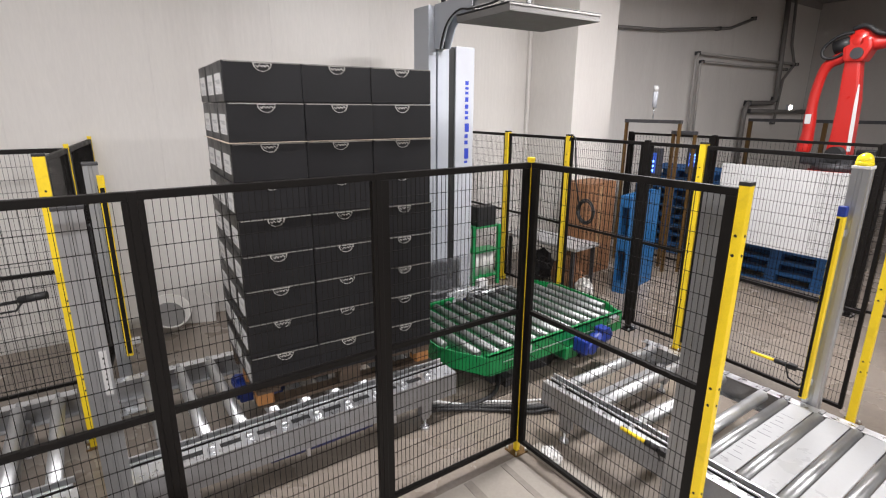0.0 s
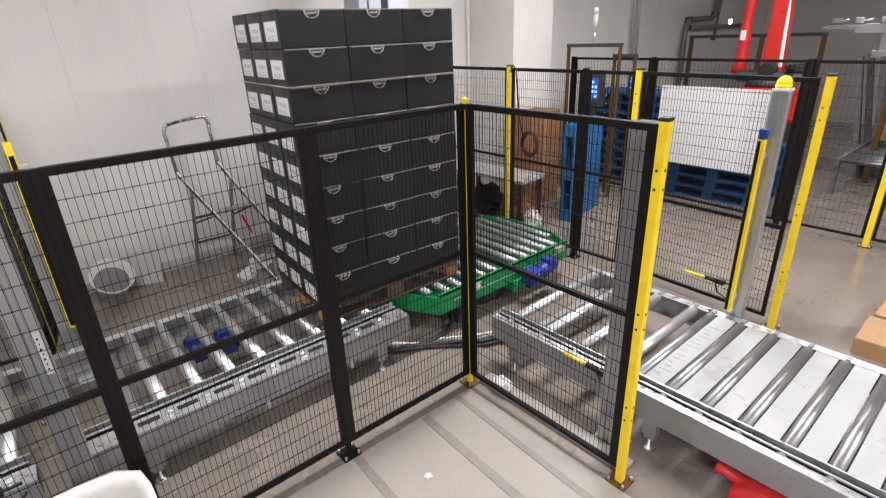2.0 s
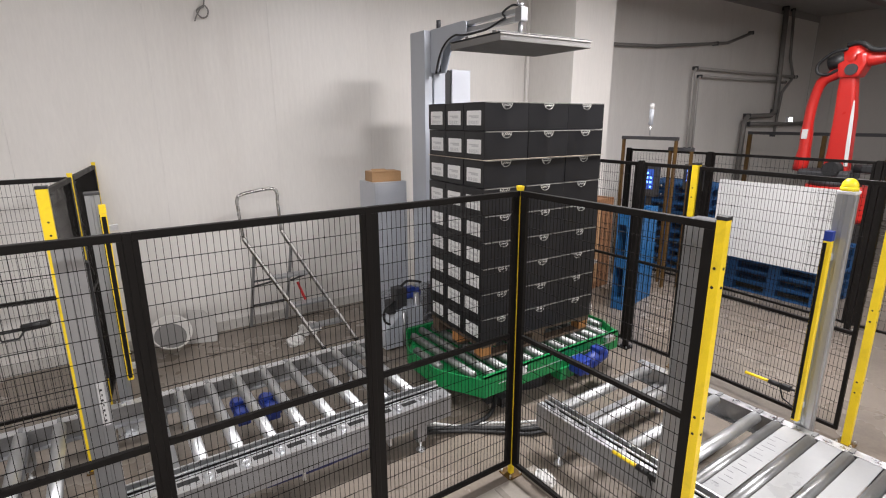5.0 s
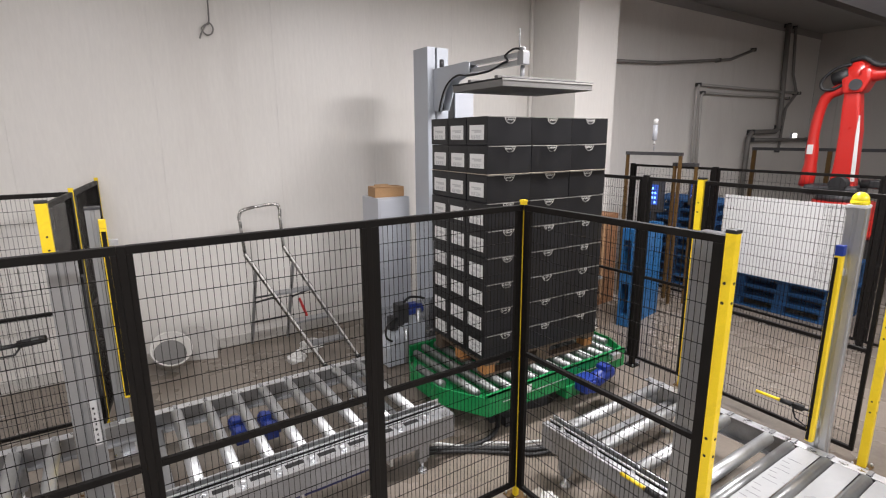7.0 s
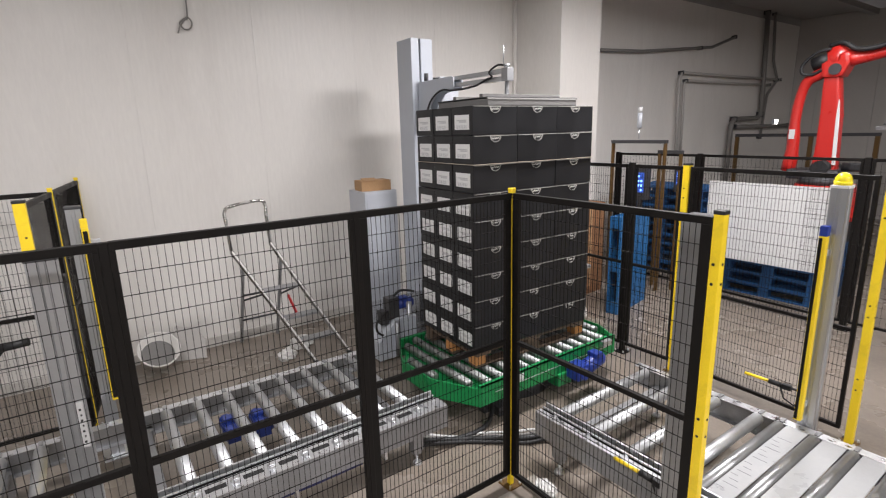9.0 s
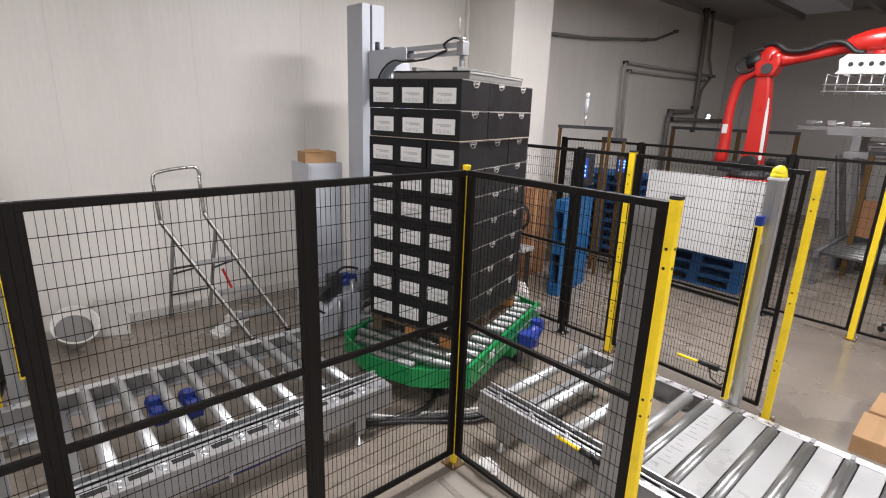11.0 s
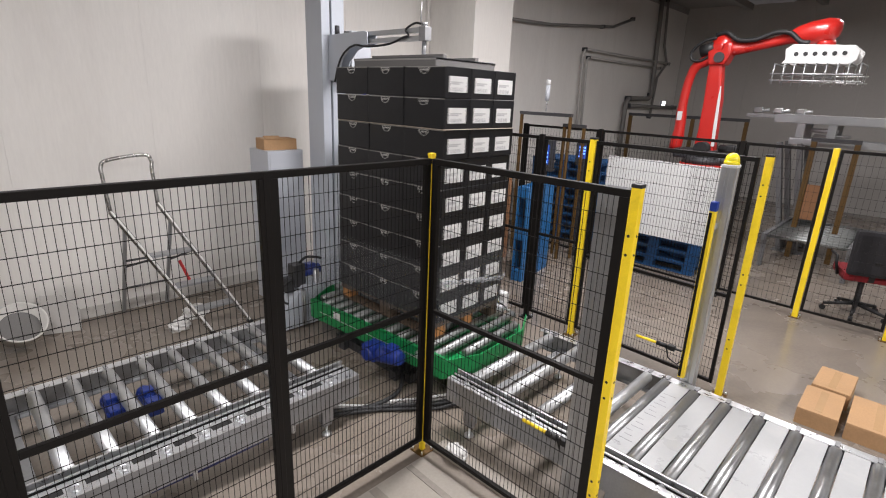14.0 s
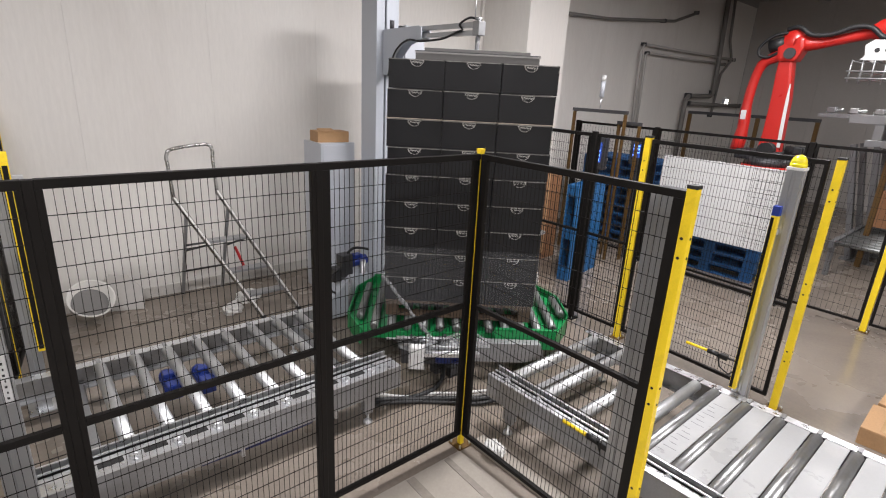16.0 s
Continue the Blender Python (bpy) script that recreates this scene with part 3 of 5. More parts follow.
def gear_motor(at, label, blue="blue", size=1.0):
    g = thing("gear_motor", label, "motor", at, "gear motors")
    s = size
    bm = B()
    tube(bm, [(0, 0, 0), (0.02 * s, 0, 0), (0.03 * s, 0, 0), (0.2 * s, 0, 0), (0.21 * s, 0, 0), (0.25 * s, 0, 0)], [0.05 * s, 0.062 * s, 0.06 * s, 0.06 * s, 0.068 * s, 0.06 * s], 20)
    for k in range(14):
        a = k * math.tau / 14
        y, z = math.cos(a) * 0.063 * s, math.sin(a) * 0.063 * s
        bar(bm, (0.04 * s, y, z), (0.19 * s, y, z), 0.006 * s, 0.006 * s)
    part("motor_body", bm, M[blue], g)
    bm = B()
    box(bm, -0.11 * s, -0.06 * s, -0.07 * s, 0.0, 0.06 * s, 0.07 * s, 0.015 * s)
    tube(bm, [(-0.055 * s, -0.08 * s, 0), (-0.055 * s, 0.08 * s, 0)], 0.045 * s, 16)
    part("gearbox", bm, M[blue], g)
    bm = B()
    box(bm, 0.07 * s, -0.045 * s, 0.055 * s, 0.16 * s, 0.045 * s, 0.095 * s, 0.008 * s)
    part("terminal_box", bm, M[blue], g)
    return g


gear_motor(pose(-1.385, 1.27, 0.285, 0, 0, 90), "blue gear motor under the infeed rollers", "navy_blue", 0.72)
gear_motor(pose(-1.195, 1.22, 0.285, 0, 0, 90), "blue gear motor under the infeed rollers", "navy_blue", 0.72)

# outfeed runs towards -y; local +x points to -y, local +y to +x
C2_X, C2_W = 0.31, 1.19
OUT = pose(C2_X, 0.09, 0, 0, 0, -90)
outfeed = roller_conveyor("outfeed_conveyor", "galvanised roller conveyor leaving the green turntable", 1.02, C2_W, 0.27, 0.12, OUT, guard=True, legs=(0.2,), material="roller", inner=0.105)
out_end = roller_conveyor("outfeed_conveyor", "galvanised roller conveyor with white cover plates between its rollers", 3.6, C2_W, 0.195, 0.025, pose(C2_X, -0.94, 0, 0, 0, -90), guard=True,
                          sheets=[(0.025 + 0.195 * k + 0.038, 0.025 + 0.195 * (k + 1) - 0.038) for k in range(0, 18)], legs=(0.2, 2.0, 3.4), r=0.034, inner=0.105, material="roller_dull")


# ---- turntable ----
CX, CY = 0.96, 1.135
TX, TY = 0.970, 1.128  # the turntable's axis
table = thing("turntable", "green roller turntable with clipped corners and a blue gear motor", "turntable", pose(TX, TY, 0))
TL, TW = 0.96, 0.585
outline = [(-TL, -0.2), (-TL + 0.03, -0.28), (-TL + 0.2, -TW), (TL - 0.14, -TW), (TL, -0.3), (TL, 0.3), (TL - 0.14, TW), (-TL + 0.2, TW), (-TL + 0.03, 0.28), (-TL, 0.2)]
bm = B()
prism(bm, [(x * 0.985, min(y * 0.985, 0.5)) for x, y in outline], "z", 0.235, 0.30, 0.004)
part("deck", bm, M["green"], table, "green steel base deck")
for k, (a, b) in enumerate(zip(outline, outline[1:] + outline[:1])):
    bm = B()
    d = (Vector(b) - Vector(a)).normalized()
    n = Vector((d.y, -d.x))
    low = 0.22
    top = 0.388 if k in (2, 6) else 0.366
    if k == 6:
        a = (-0.26, TW)  # the clamp stands where the rest of this side is open
    prism(bm, [tuple(Vector(a)), tuple(Vector(b)), tuple(Vector(b) - n * 0.012), tuple(Vector(a) - n * 0.012)], "z", low, top)
    if k in (2, 6):
        prism(bm, [tuple(Vector(a)), tuple(Vector(b)), tuple(Vector(b) - n * 0.035), tuple(Vector(a) - n * 0.035)], "z", top - 0.012, top)
    part("side_plate", bm, M["green"], table, "green steel edge plate")
for s in (-1,):
    bm = B()
    box(bm, -0.62, s * (TW + 0.001), 0.30, 0.72, s * (TW + 0.004), 0.308)
    part("trim_strip", bm, M["zinc"], table, "bright steel strip")
bm = B()
box(bm, -0.42, -TW - 0.0075, 0.315, -0.33, -TW - 0.0045, 0.372)
part("rating_plate", bm, M["label"], table, "small white rating plate")
bm = B()
box(bm, 0.60, -TW - 0.05, 0.335, 0.72, -TW - 0.001, 0.385, 0.004)
part("sensor_bracket", bm, M["zinc"], table)
for i in range(14):
    x = -0.895 + i * 0.134
    reach = 0.535 if abs(x) < 0.74 else 0.46 if abs(x) < 0.8 else 0.19 if x < -0.85 else 0.36
    bm = B()
    tube(bm, [(x, -reach, 0.354), (x, -reach + 0.01, 0.354), (x, reach - 0.01, 0.354), (x, reach, 0.354)], [0.02, 0.034, 0.034, 0.02], 14)
    part("roller", bm, M["roller_worn"], table)
bm = B()
box(bm, -0.76, -0.575, 0.30, 0.80, -0.545, 0.372)
part("bearing_rail", bm, M["green"], table)
# clamp unit on the far side
CLAMP = pose(0, -0.09, 0)
bm = B()
prism(bm, [(-0.66, 0.20), (-0.62, 0.315), (-0.12, 0.315), (-0.04, 0.25), (-0.06, 0.15), (-0.5, 0.15)], "y", 0.76, 0.772, 0.003)
box(bm, -0.62, 0.69, 0.303, -0.12, 0.76, 0.315, 0.002)
part("clamp_plate", bm, M["plate"], table, "bent grey steel clamp plate", at=CLAMP)
bm = B()
prism(bm, [(0.06, 0.66), (0.52, 0.66), (0.50, 0.82), (0.30, 0.92), (0.0, 0.91), (0.02, 0.82)], "z", 0.268, 0.280, 0.003)
part("clamp_table", bm, M["plate"], table, "grey steel clamp table", at=CLAMP)
bm = B()
bar(bm, (-0.12, 0.93, 0.30), (0.32, 0.95, 0.30), 0.05, 0.03)
tube(bm, [(-0.1, 0.93, 0.318), (0.28, 0.945, 0.318)], 0.008, 8)
part("clamp_arm", bm, M["zinc"], table, "bright film clamp arm", at=CLAMP)
bm = B()
prism(bm, [(-0.22, 0.29), (-0.2, 0.36), (-0.1, 0.41), (0.06, 0.41), (0.16, 0.36), (0.18, 0.29)], "y", 0.80, 0.806, 0.002)
part("clamp_shield", bm, M["poly"], table, "scuffed clear clamp shield", at=CLAMP)
bm = B()
tube(bm, [(0.08, 0.74, 0.315), (0.52, 0.75, 0.315)], 0.024, 10)
tube(bm, [(0.52, 0.75, 0.315), (0.60, 0.75, 0.315)], 0.01, 8)
part("clamp_cylinder", bm, M["zinc"], table, "bright air cylinder", at=CLAMP)
bm = B()
tube(bm, [(0.02, 0.84, 0.215), (0.04, 0.84, 0.215), (0.2, 0.84, 0.215), (0.21, 0.84, 0.215)], [0.04, 0.05, 0.05, 0.04], 16)
part("clamp_motor", bm, M["navy_blue"], table, "dark blue clamp motor", at=CLAMP)
for x0, x1, y, z, m in ((0.08, 0.2, 0.70, 0.281, "dark_steel"), (0.24, 0.31, 0.78, 0.281, "zinc"), (0.34, 0.47, 0.72, 0.281, "dark_steel"), (0.05, 0.13, 0.80, 0.281, "zinc")):
    bm = B()
    box(bm, x0, y, z, x1, y + 0.07, z + 0.035 + 0.1 * (x1 - x0), 0.006)
    tube(bm, [((x0 + x1) / 2, y + 0.035, z + 0.03), ((x0 + x1) / 2, y + 0.035, z + 0.075)], 0.012, 8)
    part("valve_block", bm, M[m], table, "small pneumatic valve block", at=CLAMP)
for y, z in ((0.855, 0.305), (0.885, 0.325)):
    bm = B()
    tube(bm, [(0.02, y, z), (0.46, y - 0.03, z)], 0.009, 8)
    part("guide_rod", bm, M["roller"], table, "bright guide rod", at=CLAMP)
bm = B()
box(bm, 0.05, 0.70, 0.15, 0.48, 0.84, 0.262, 0.01)
part("clamp_body", bm, M["dark_steel"], table, "dark clamp body below the table", at=CLAMP)
bm = B()
box(bm, 0.30, 0.93, 0.20, 0.41, 1.01, 0.375, 0.006)
box_part = part("valve_box", bm, M["label"], table, "white pneumatic valve box", at=CLAMP)
bm = B()
prism(bm, [(0.335, 0.26), (0.375, 0.26), (0.355, 0.305)], "y", 1.0105, 1.0115)
part("warning_mark", bm, M["yellow"], box_part, "small yellow warning triangle", at=CLAMP)
bm = B()
tube(bm, curve([(-0.05, 0.72, 0.31), (0.04, 0.78, 0.345), (0.2, 0.8, 0.34), (0.3, 0.76, 0.33), (0.46, 0.8, 0.33), (0.6, 0.74, 0.3)]), 0.007, 6)
part("air_line", bm, M["rubber"], table, "thin black air line", at=CLAMP)
bm = B()
tube(bm, [(0, 0, 0), (0, 0, 0.236)], 0.42, 40)
part("slewing_ring", bm, M["dark_steel"], table, "dark steel slewing ring")
bm = B()
tube(bm, [(0.27, -TW - 0.11, 0.27), (0.29, -TW - 0.11, 0.27), (0.47, -TW - 0.1, 0.30), (0.5, -TW - 0.1, 0.30)], [0.045, 0.065, 0.062, 0.05], 18)
box(bm, 0.36, -TW - 0.16, 0.34, 0.45, -TW - 0.06, 0.38, 0.008)
motor = part("motor", bm, M["blue"], table, "blue drive motor")
bm = B()
box(bm, 0.13, -TW - 0.17, 0.20, 0.27, -TW - 0.03, 0.33, 0.02)
tube(bm, [(0.2, -TW - 0.19, 0.26), (0.2, -TW - 0.02, 0.26)], 0.05, 16)
part("gearbox", bm, M["blue"], table, "blue gearbox")
bm = B()
box(bm, 0.06, -TW - 0.02, 0.12, 0.22, -TW + 0.1, 0.23, 0.01)
part("motor_mount", bm, M["green"], table)

# fixed base frame under the turntable
bm = B()
for s in (-1, 1):
    bar(bm, (CX - 0.55, CY + s * 0.35, 0.04), (CX + 0.55, CY + s * 0.35, 0.04), 0.08, 0.08)
    bar(bm, (CX + s * 0.45, CY - 0.5, 0.04), (CX + s * 0.45, CY + 0.5, 0.04), 0.08, 0.079)
base = thing("floor_frame", "dark steel floor frame below the turntable", "machine frame")
part("base_frame", bm, M["dark_steel"], base)

# ---- loaded pallet ----
load = thing("loaded_pallet", "wooden pallet stacked with nine layers of black printed cartons", "loaded pallet", pose(-0.8, CY, 0))
BW, BD, BH, Z0 = 0.410, 0.267, 0.2078, 0.388
for yy in (-0.335, 0.0, 0.335):
    for xx in (-0.55, 0.0, 0.55):
        bm = B()
        box(bm, xx - 0.05 - (0.022 if xx == 0 else 0), yy - 0.05, Z0 + 0.022, xx + 0.05 + (0.022 if xx == 0 else 0), yy + 0.05, Z0 + 0.1, 0.004)
        fresh = xx != 0 and yy < 0.3
        part("block", bm, M["wood_raw" if fresh else "wood"], load, "bright wooden pallet block" if fresh else "")
    bm = B()
    box(bm, -0.6, yy - 0.05, Z0, 0.6, yy + 0.05, Z0 + 0.021, 0.003)
    part("bottom_board", bm, M["wood"], load)
for xx in (-0.53, 0.0, 0.53):
    bm = B()
    box(bm, xx - 0.07, -0.4, Z0 + 0.1005, xx + 0.07, 0.4, Z0 + 0.122, 0.003)
    part("cross_board", bm, M["wood"], load)
for i, yy in enumerate((-0.34, -0.17, 0.0, 0.17, 0.34)):
    bm = B()
    box(bm, -0.6, yy - 0.06, Z0 + 0.1225, 0.6, yy + 0.06, Z0 + 0.144, 0.003)
    part("deck_board", bm, M["wood"], load)


def carton_mesh():
    """A shallow carton with a lid: lid a little wider than its tray, so that a dark seam and a pale cut edge show."""
    bm = B()
    w, d, h = BW / 2 - 0.0015, BD / 2 - 0.0015, BH - 0.003
    box(bm, -w, -d, 0, w, d, h, 0.004)
    return mesh_of("carton", bm, M["carton_black"])


def edge_mesh(s):
    bm = B()
    if s:
        box(bm, -BW / 2 + 0.012, s * (BD / 2 - 0.0016), BH - 0.0095, BW / 2 - 0.006, s * (BD / 2 - 0.0002), BH - 0.0042)
    return mesh_of("lid_edge", bm, M["lid_line"])


def label_mesh(s):
    bm = B()
    if s:
        box(bm, s * (BW / 2 - 0.0012), -0.092, 0.04, s * (BW / 2 + 0.0002), 0.092, 0.145)
    return mesh_of("label", bm, M["label"])


def barcode_mesh(s):
    bm = B()
    if s:
        y0 = -0.08 if s > 0 else -0.06
        for k in range(22):
            if (k * 7) % 5 != 2:
                yy = y0 + k * 0.0062
                box(bm, s * (BW / 2), yy, 0.047, s * (BW / 2 + 0.0008), yy + 0.0024 + 0.0018 * (k % 2), 0.073)
        for j in range(2):
            box(bm, s * (BW / 2), y0, 0.1 + j * 0.011, s * (BW / 2 + 0.0008), y0 + 0.09 + 0.035 * ((j * 3) % 2), 0.0905 + j * 0.011)
    return mesh_of("label_print", bm, M["ink"])


def emblem_mesh(s):
    """A rounded shield drawn in outline with a plain wavy bar across it, hanging from the carton's upper edge."""
    bm = B()
    if s:
        y0, y1 = s * (BD / 2 - 0.0012), s * (BD / 2 + 0.0006)
        cz, a, b = BH - 0.010, 0.048, 0.043
        ring = [math.radians(k * 15) for k in range(24)]
        rim = [[(f * a * math.cos(t), cz + (b * math.sin(t) if math.sin(t) < 0 else 0.0) * f - (1 - f) * 0.02) for t in ring if math.sin(t) <= 0.01] for f in (1.0, 0.91)]
        vs = [[[bm.verts.new((x, y, z)) for x, z in loop] for loop in rim] for y in (y0, y1)]
        n = len(rim[0])
        for k in range(n):
            m = (k + 1) % n
            bm.faces.new((vs[1][0][k], vs[1][0][m], vs[1][1][m], vs[1][1][k]))
            bm.faces.new((vs[0][0][k], vs[1][0][k], vs[1][0][m], vs[0][0][m]))
            bm.faces.new((vs[0][1][m], vs[1][1][m], vs[1][1][k], vs[0][1][k]))
        word = [(-0.034, 0.010), (-0.024, 0.022), (-0.014, 0.009), (-0.004, 0.020), (0.006, 0.010), (0.014, 0.020), (0.024, 0.008), (0.034, 0.018)]
        prism(bm, [(x, cz - z + 0.0022) for x, z in word] + [(x, cz - z - 0.0026) for x, z in word[::-1]], "y", min(y0, y1), max(y0, y1))
        bmesh.ops.recalc_face_normals(bm, faces=bm.faces[:])
    return mesh_of("emblem", bm, M["print_white"])


CART = carton_mesh()
LABEL, CODE, EMB, EDGE = ({s: make(s) for s in (-1, 1)} for make in (label_mesh, barcode_mesh, emblem_mesh, edge_mesh))
rnd = random.Random(4)
TOP = Z0 + 0.1445
for k in range(9):
    lift = 0.003 if k >= 7 else 0.0
    shift = (rnd.uniform(-0.006, 0.006), rnd.uniform(-0.005, 0.005))
    for i in range(3):
        for j in range(3):
            c = part("carton", CART, None, load, at=pose((i - 1) * BW + shift[0] + rnd.uniform(-0.002, 0.002), (j - 1) * BD + shift[1] + rnd.uniform(-0.003, 0.003), TOP + k * BH + lift, 0, 0, rnd.uniform(-0.5, 0.5)))
            if i != 1:
                part("label", LABEL[i - 1], None, c, "white printed label")
                part("label_print", CODE[i - 1], None, c)
            if j != 1:
                part("lid_edge", EDGE[j - 1], None, c)
                part("emblem", EMB[j - 1], None, c, "white shield outline emblem")
bm = B()
box(bm, -0.624, -0.41, TOP + 7 * BH - 0.0005, 0.624, 0.41, TOP + 7 * BH + 0.0025)
part("tier_sheet", bm, M["card_edge"], load, "pale cardboard sheet between layers")


# stretch film: flat sheets drawn off the carriage, one for each side, and the gathered tail at the clamp
def film_sheet(width):
    bm = B()
    n = 24
    for k in range(n):
        y0, y1 = (-0.5 + k / n) * width, (-0.5 + (k + 1) / n) * width
        vs = [bm.verts.new((0.002 * noise.noise(Vector((y * 9, z * 14, width))), y, z)) for y, z in ((y0, 0), (y1, 0), (y1, 0.25), (y0, 0.25), (y1, 0.5), (y0, 0.5))]
        bm.faces.new((vs[0], vs[1], vs[2], vs[3]))
        bm.faces.new((vs[3], vs[2], vs[4], vs[5]))
    bmesh.ops.remove_doubles(bm, verts=bm.verts, dist=0.0005)
    bmesh.ops.solidify(bm, geom=bm.faces[:], thickness=0.001)
    sheet = thing("film_sheet", "clear stretch film pulled round the lower cartons", "stretch film", group="stretch film")
    part("sheet", bm, M["film"], sheet)
    return sheet


def film_tail(length):
    bm = B()
    n = 14
    tube(bm, [(0.006 * noise.noise(Vector((k, 2, length))), length * (k / n - 0.5), 0.012 * noise.noise(Vector((k * 0.7, 5, length)))) for k in range(n + 1)], [0.02 + 0.012 * noise.noise(Vector((k * 0.9, 1, 3))) for k in range(n + 1)], 8)
    bmesh.ops.scale(bm, vec=(0.3, 1, 1), verts=bm.verts)
    tail = thing("film_tail", "gathered strand of stretch film running to the clamp", "stretch film", group="stretch film")
    part("strand", bm, M["film_rope"], tail)
    return tail


FILM = [(0, film_sheet(0.83), BW * 1.5 + 0.014), (-90, film_sheet(1.256), BD * 1.5 + 0.014), (180, film_sheet(0.83), BW * 1.5 + 0.014), (90, film_sheet(1.256), BD * 1.5 + 0.014)]
TAILS = [(film_tail(0.76), (0.62, 0.425, 0.75), (0.14, 0.80, 0.33), 60), (film_tail(0.82), (0.632, 0.40, 0.73), (0.632, -0.38, 0.86), 118)]


# ---- wrapper mast ----
mast = thing("wrapper_mast", "tall grey stretch wrapper mast with a slotted front", "wrapping machine", pose(0, 0, 0))
MY = 2.38
bm = B()
box(bm, 0.875, MY, 0.02, 0.966, MY + 0.27, 3.13, 0.005)
part("column_side", bm, M["grey_paint"], mast, "folded light grey column half")
bm = B()
box(bm, 0.988, MY, 0.02, 1.125, MY + 0.27, 3.13, 0.005)
part("column_side", bm, M["grey_paint"], mast, "folded light grey column half")
bm = B()
box(bm, 0.9665, MY + 0.03, 0.02, 0.9875, MY + 0.26, 3.12)
box(bm, 1.126, MY + 0.02, 0.3, 1.212, MY + 0.25, 2.77)
part("slot", bm, M["rubber"], mast, "dark guide slot")
bm = B()
box(bm, 1.213, MY + 0.0, 0.06, 1.45, MY + 0.25, 2.78, 0.006)
panel = part("cover_panel", bm, M["grey_panel"], mast, "pale cover panel")
bm = B()
for z, hgt in ((1.60, 0.03), (1.645, 0.14), (1.80, 0.05), (1.865, 0.05), (1.93, 0.11), (2.06, 0.04), (2.115, 0.04), (2.17, 0.055), (2.24, 0.06), (2.315, 0.035), (2.365, 0.03), (2.41, 0.05)):
    box(bm, 1.335, MY - 0.0035, z, 1.335 + (0.055 if hgt > 0.1 else 0.042), MY - 0.0008, z + hgt * 0.8)
box(bm, 1.325, MY - 0.0035, 1.50, 1.39, MY - 0.0008, 1.56)
part("lettering", bm, M["text_blue"], panel, "blue upright lettering bars")
bm = B()
box(bm, 0.78, MY - 0.06, 0, 1.55, MY + 0.34, 0.02, 0.004)
part("foot_plate", bm, M["grey_paint"], mast)

# presser: carriage and arm slide on the mast
presser = thing("top_press", "grey bracket and arm sliding on the wrapper mast", "top press", pose(0, 0, 0))
BRACKET = [(MY - 0.004, -0.10), (MY - 0.004, 0.305), (1.83, 0.315), (1.79, 0.30), (1.79, 0.205), (1.93, 0.20), (2.06, 0.17), (2.17, 0.08), (2.25, -0.10)]
for x in (0.945, 1.04):
    bm = B()
    prism(bm, BRACKET, "x", x, x + 0.012, 0.003)
    part("bracket_plate", bm, M["grey_paint"], presser, "grey curved bracket plate")
bm = B()
box(bm, 0.957, MY - 0.05, -0.09, 1.04, MY - 0.006, 0.295, 0.004)
part("carriage", bm, M["dark_steel"], presser)
for z in (0.215, 0.275):
    bm = B()
    box(bm, 0.972, CY - 0.03, z, 1.028, 1.9, z + 0.036, 0.004)
    part("arm_rail", bm, M["alu"], presser, "aluminium profile rail")
bm = B()
box(bm, 0.965, CY - 0.045, 0.21, 1.035, CY + 0.03, 0.315, 0.006)
tube(bm, [(1.0, CY, 0.11), (1.0, CY, 0.21)], 0.016, 10)
tube(bm, [(1.0, CY, 0.32), (1.0, CY, 0.345)], 0.026, 12)
tube(bm, [(0.99, CY + 0.03, 0.34), (0.99, CY + 0.03, 0.49)], 0.005, 8)
part("bearing_head", bm, M["plate"], presser, "grey bearing head with a rod")
bm = B()
tube(bm, curve([(1.0, CY + 0.02, 0.335), (0.99, CY + 0.1, 0.345), (0.965, CY + 0.18, 0.30), (0.96, CY + 0.14, 0.255), (0.955, CY + 0.2, 0.24), (0.945, CY + 0.34, 0.20), (0.93, CY + 0.5, 0.185), (0.925, 1.80, 0.185), (0.92, 1.92, 0.20), (0.92, 2.04, 0.17), (0.92, 2.14, 0.10), (0.925, 2.21, 0.0), (0.93, 2.26, -0.11)]), 0.009, 8)
part("hose", bm, M["rubber"], presser, "black air hose")
bm = B()
tube(bm, [(0.965, MY - 0.12, 0.31), (0.965, MY - 0.12, 0.38)], 0.022, 10)
part("limit_switch", bm, M["dark_steel"], presser)

platen = thing("presser_plate", "dark grey padded presser plate with a steel edge", "presser plate", pose(CX, CY, 2.9))
PW, PD = 0.455, 0.335
bm = B()
box(bm, -PW, -PD, 0.0, PW, PD, 0.05, 0.004)
part("pad", bm, M["foam"], platen, "dark grey foam pad")
for s in (-1, 1):
    bm = B()
    box(bm, -PW - 0.004, s * (PD + 0.0005), 0.044, PW + 0.004, s * (PD + 0.004), 0.056)
    part("edge_strip", bm, M["strip"], platen, "pale grey edge strip")
bm = B()
box(bm, -PW - 0.004, -PD - 0.004, 0.0565, PW + 0.004, PD + 0.004, 0.062, 0.001)
part("top_plate", bm, M["dark_steel"], platen)
for y0, y1, h in ((-0.2, -0.16, 0.03), (0.16, 0.2, 0.03)):
    bm = B()
    box(bm, -0.40, y0, 0.0625, 0.40, y1, 0.0625 + h, 0.003)
    part("stiffener", bm, M["foam"], platen)
bm = B()
box(bm, -0.22, -0.1, 0.0625, 0.22, 0.1, 0.085, 0.004)
tube(bm, [(0, 0, 0.085), (0, 0, 0.1)], 0.045, 14)
tube(bm, [(0, 0, 0.09), (0, 0, 0.2)], 0.018, 12)
part("hub", bm, M["plate"], platen, "grey bearing hub")

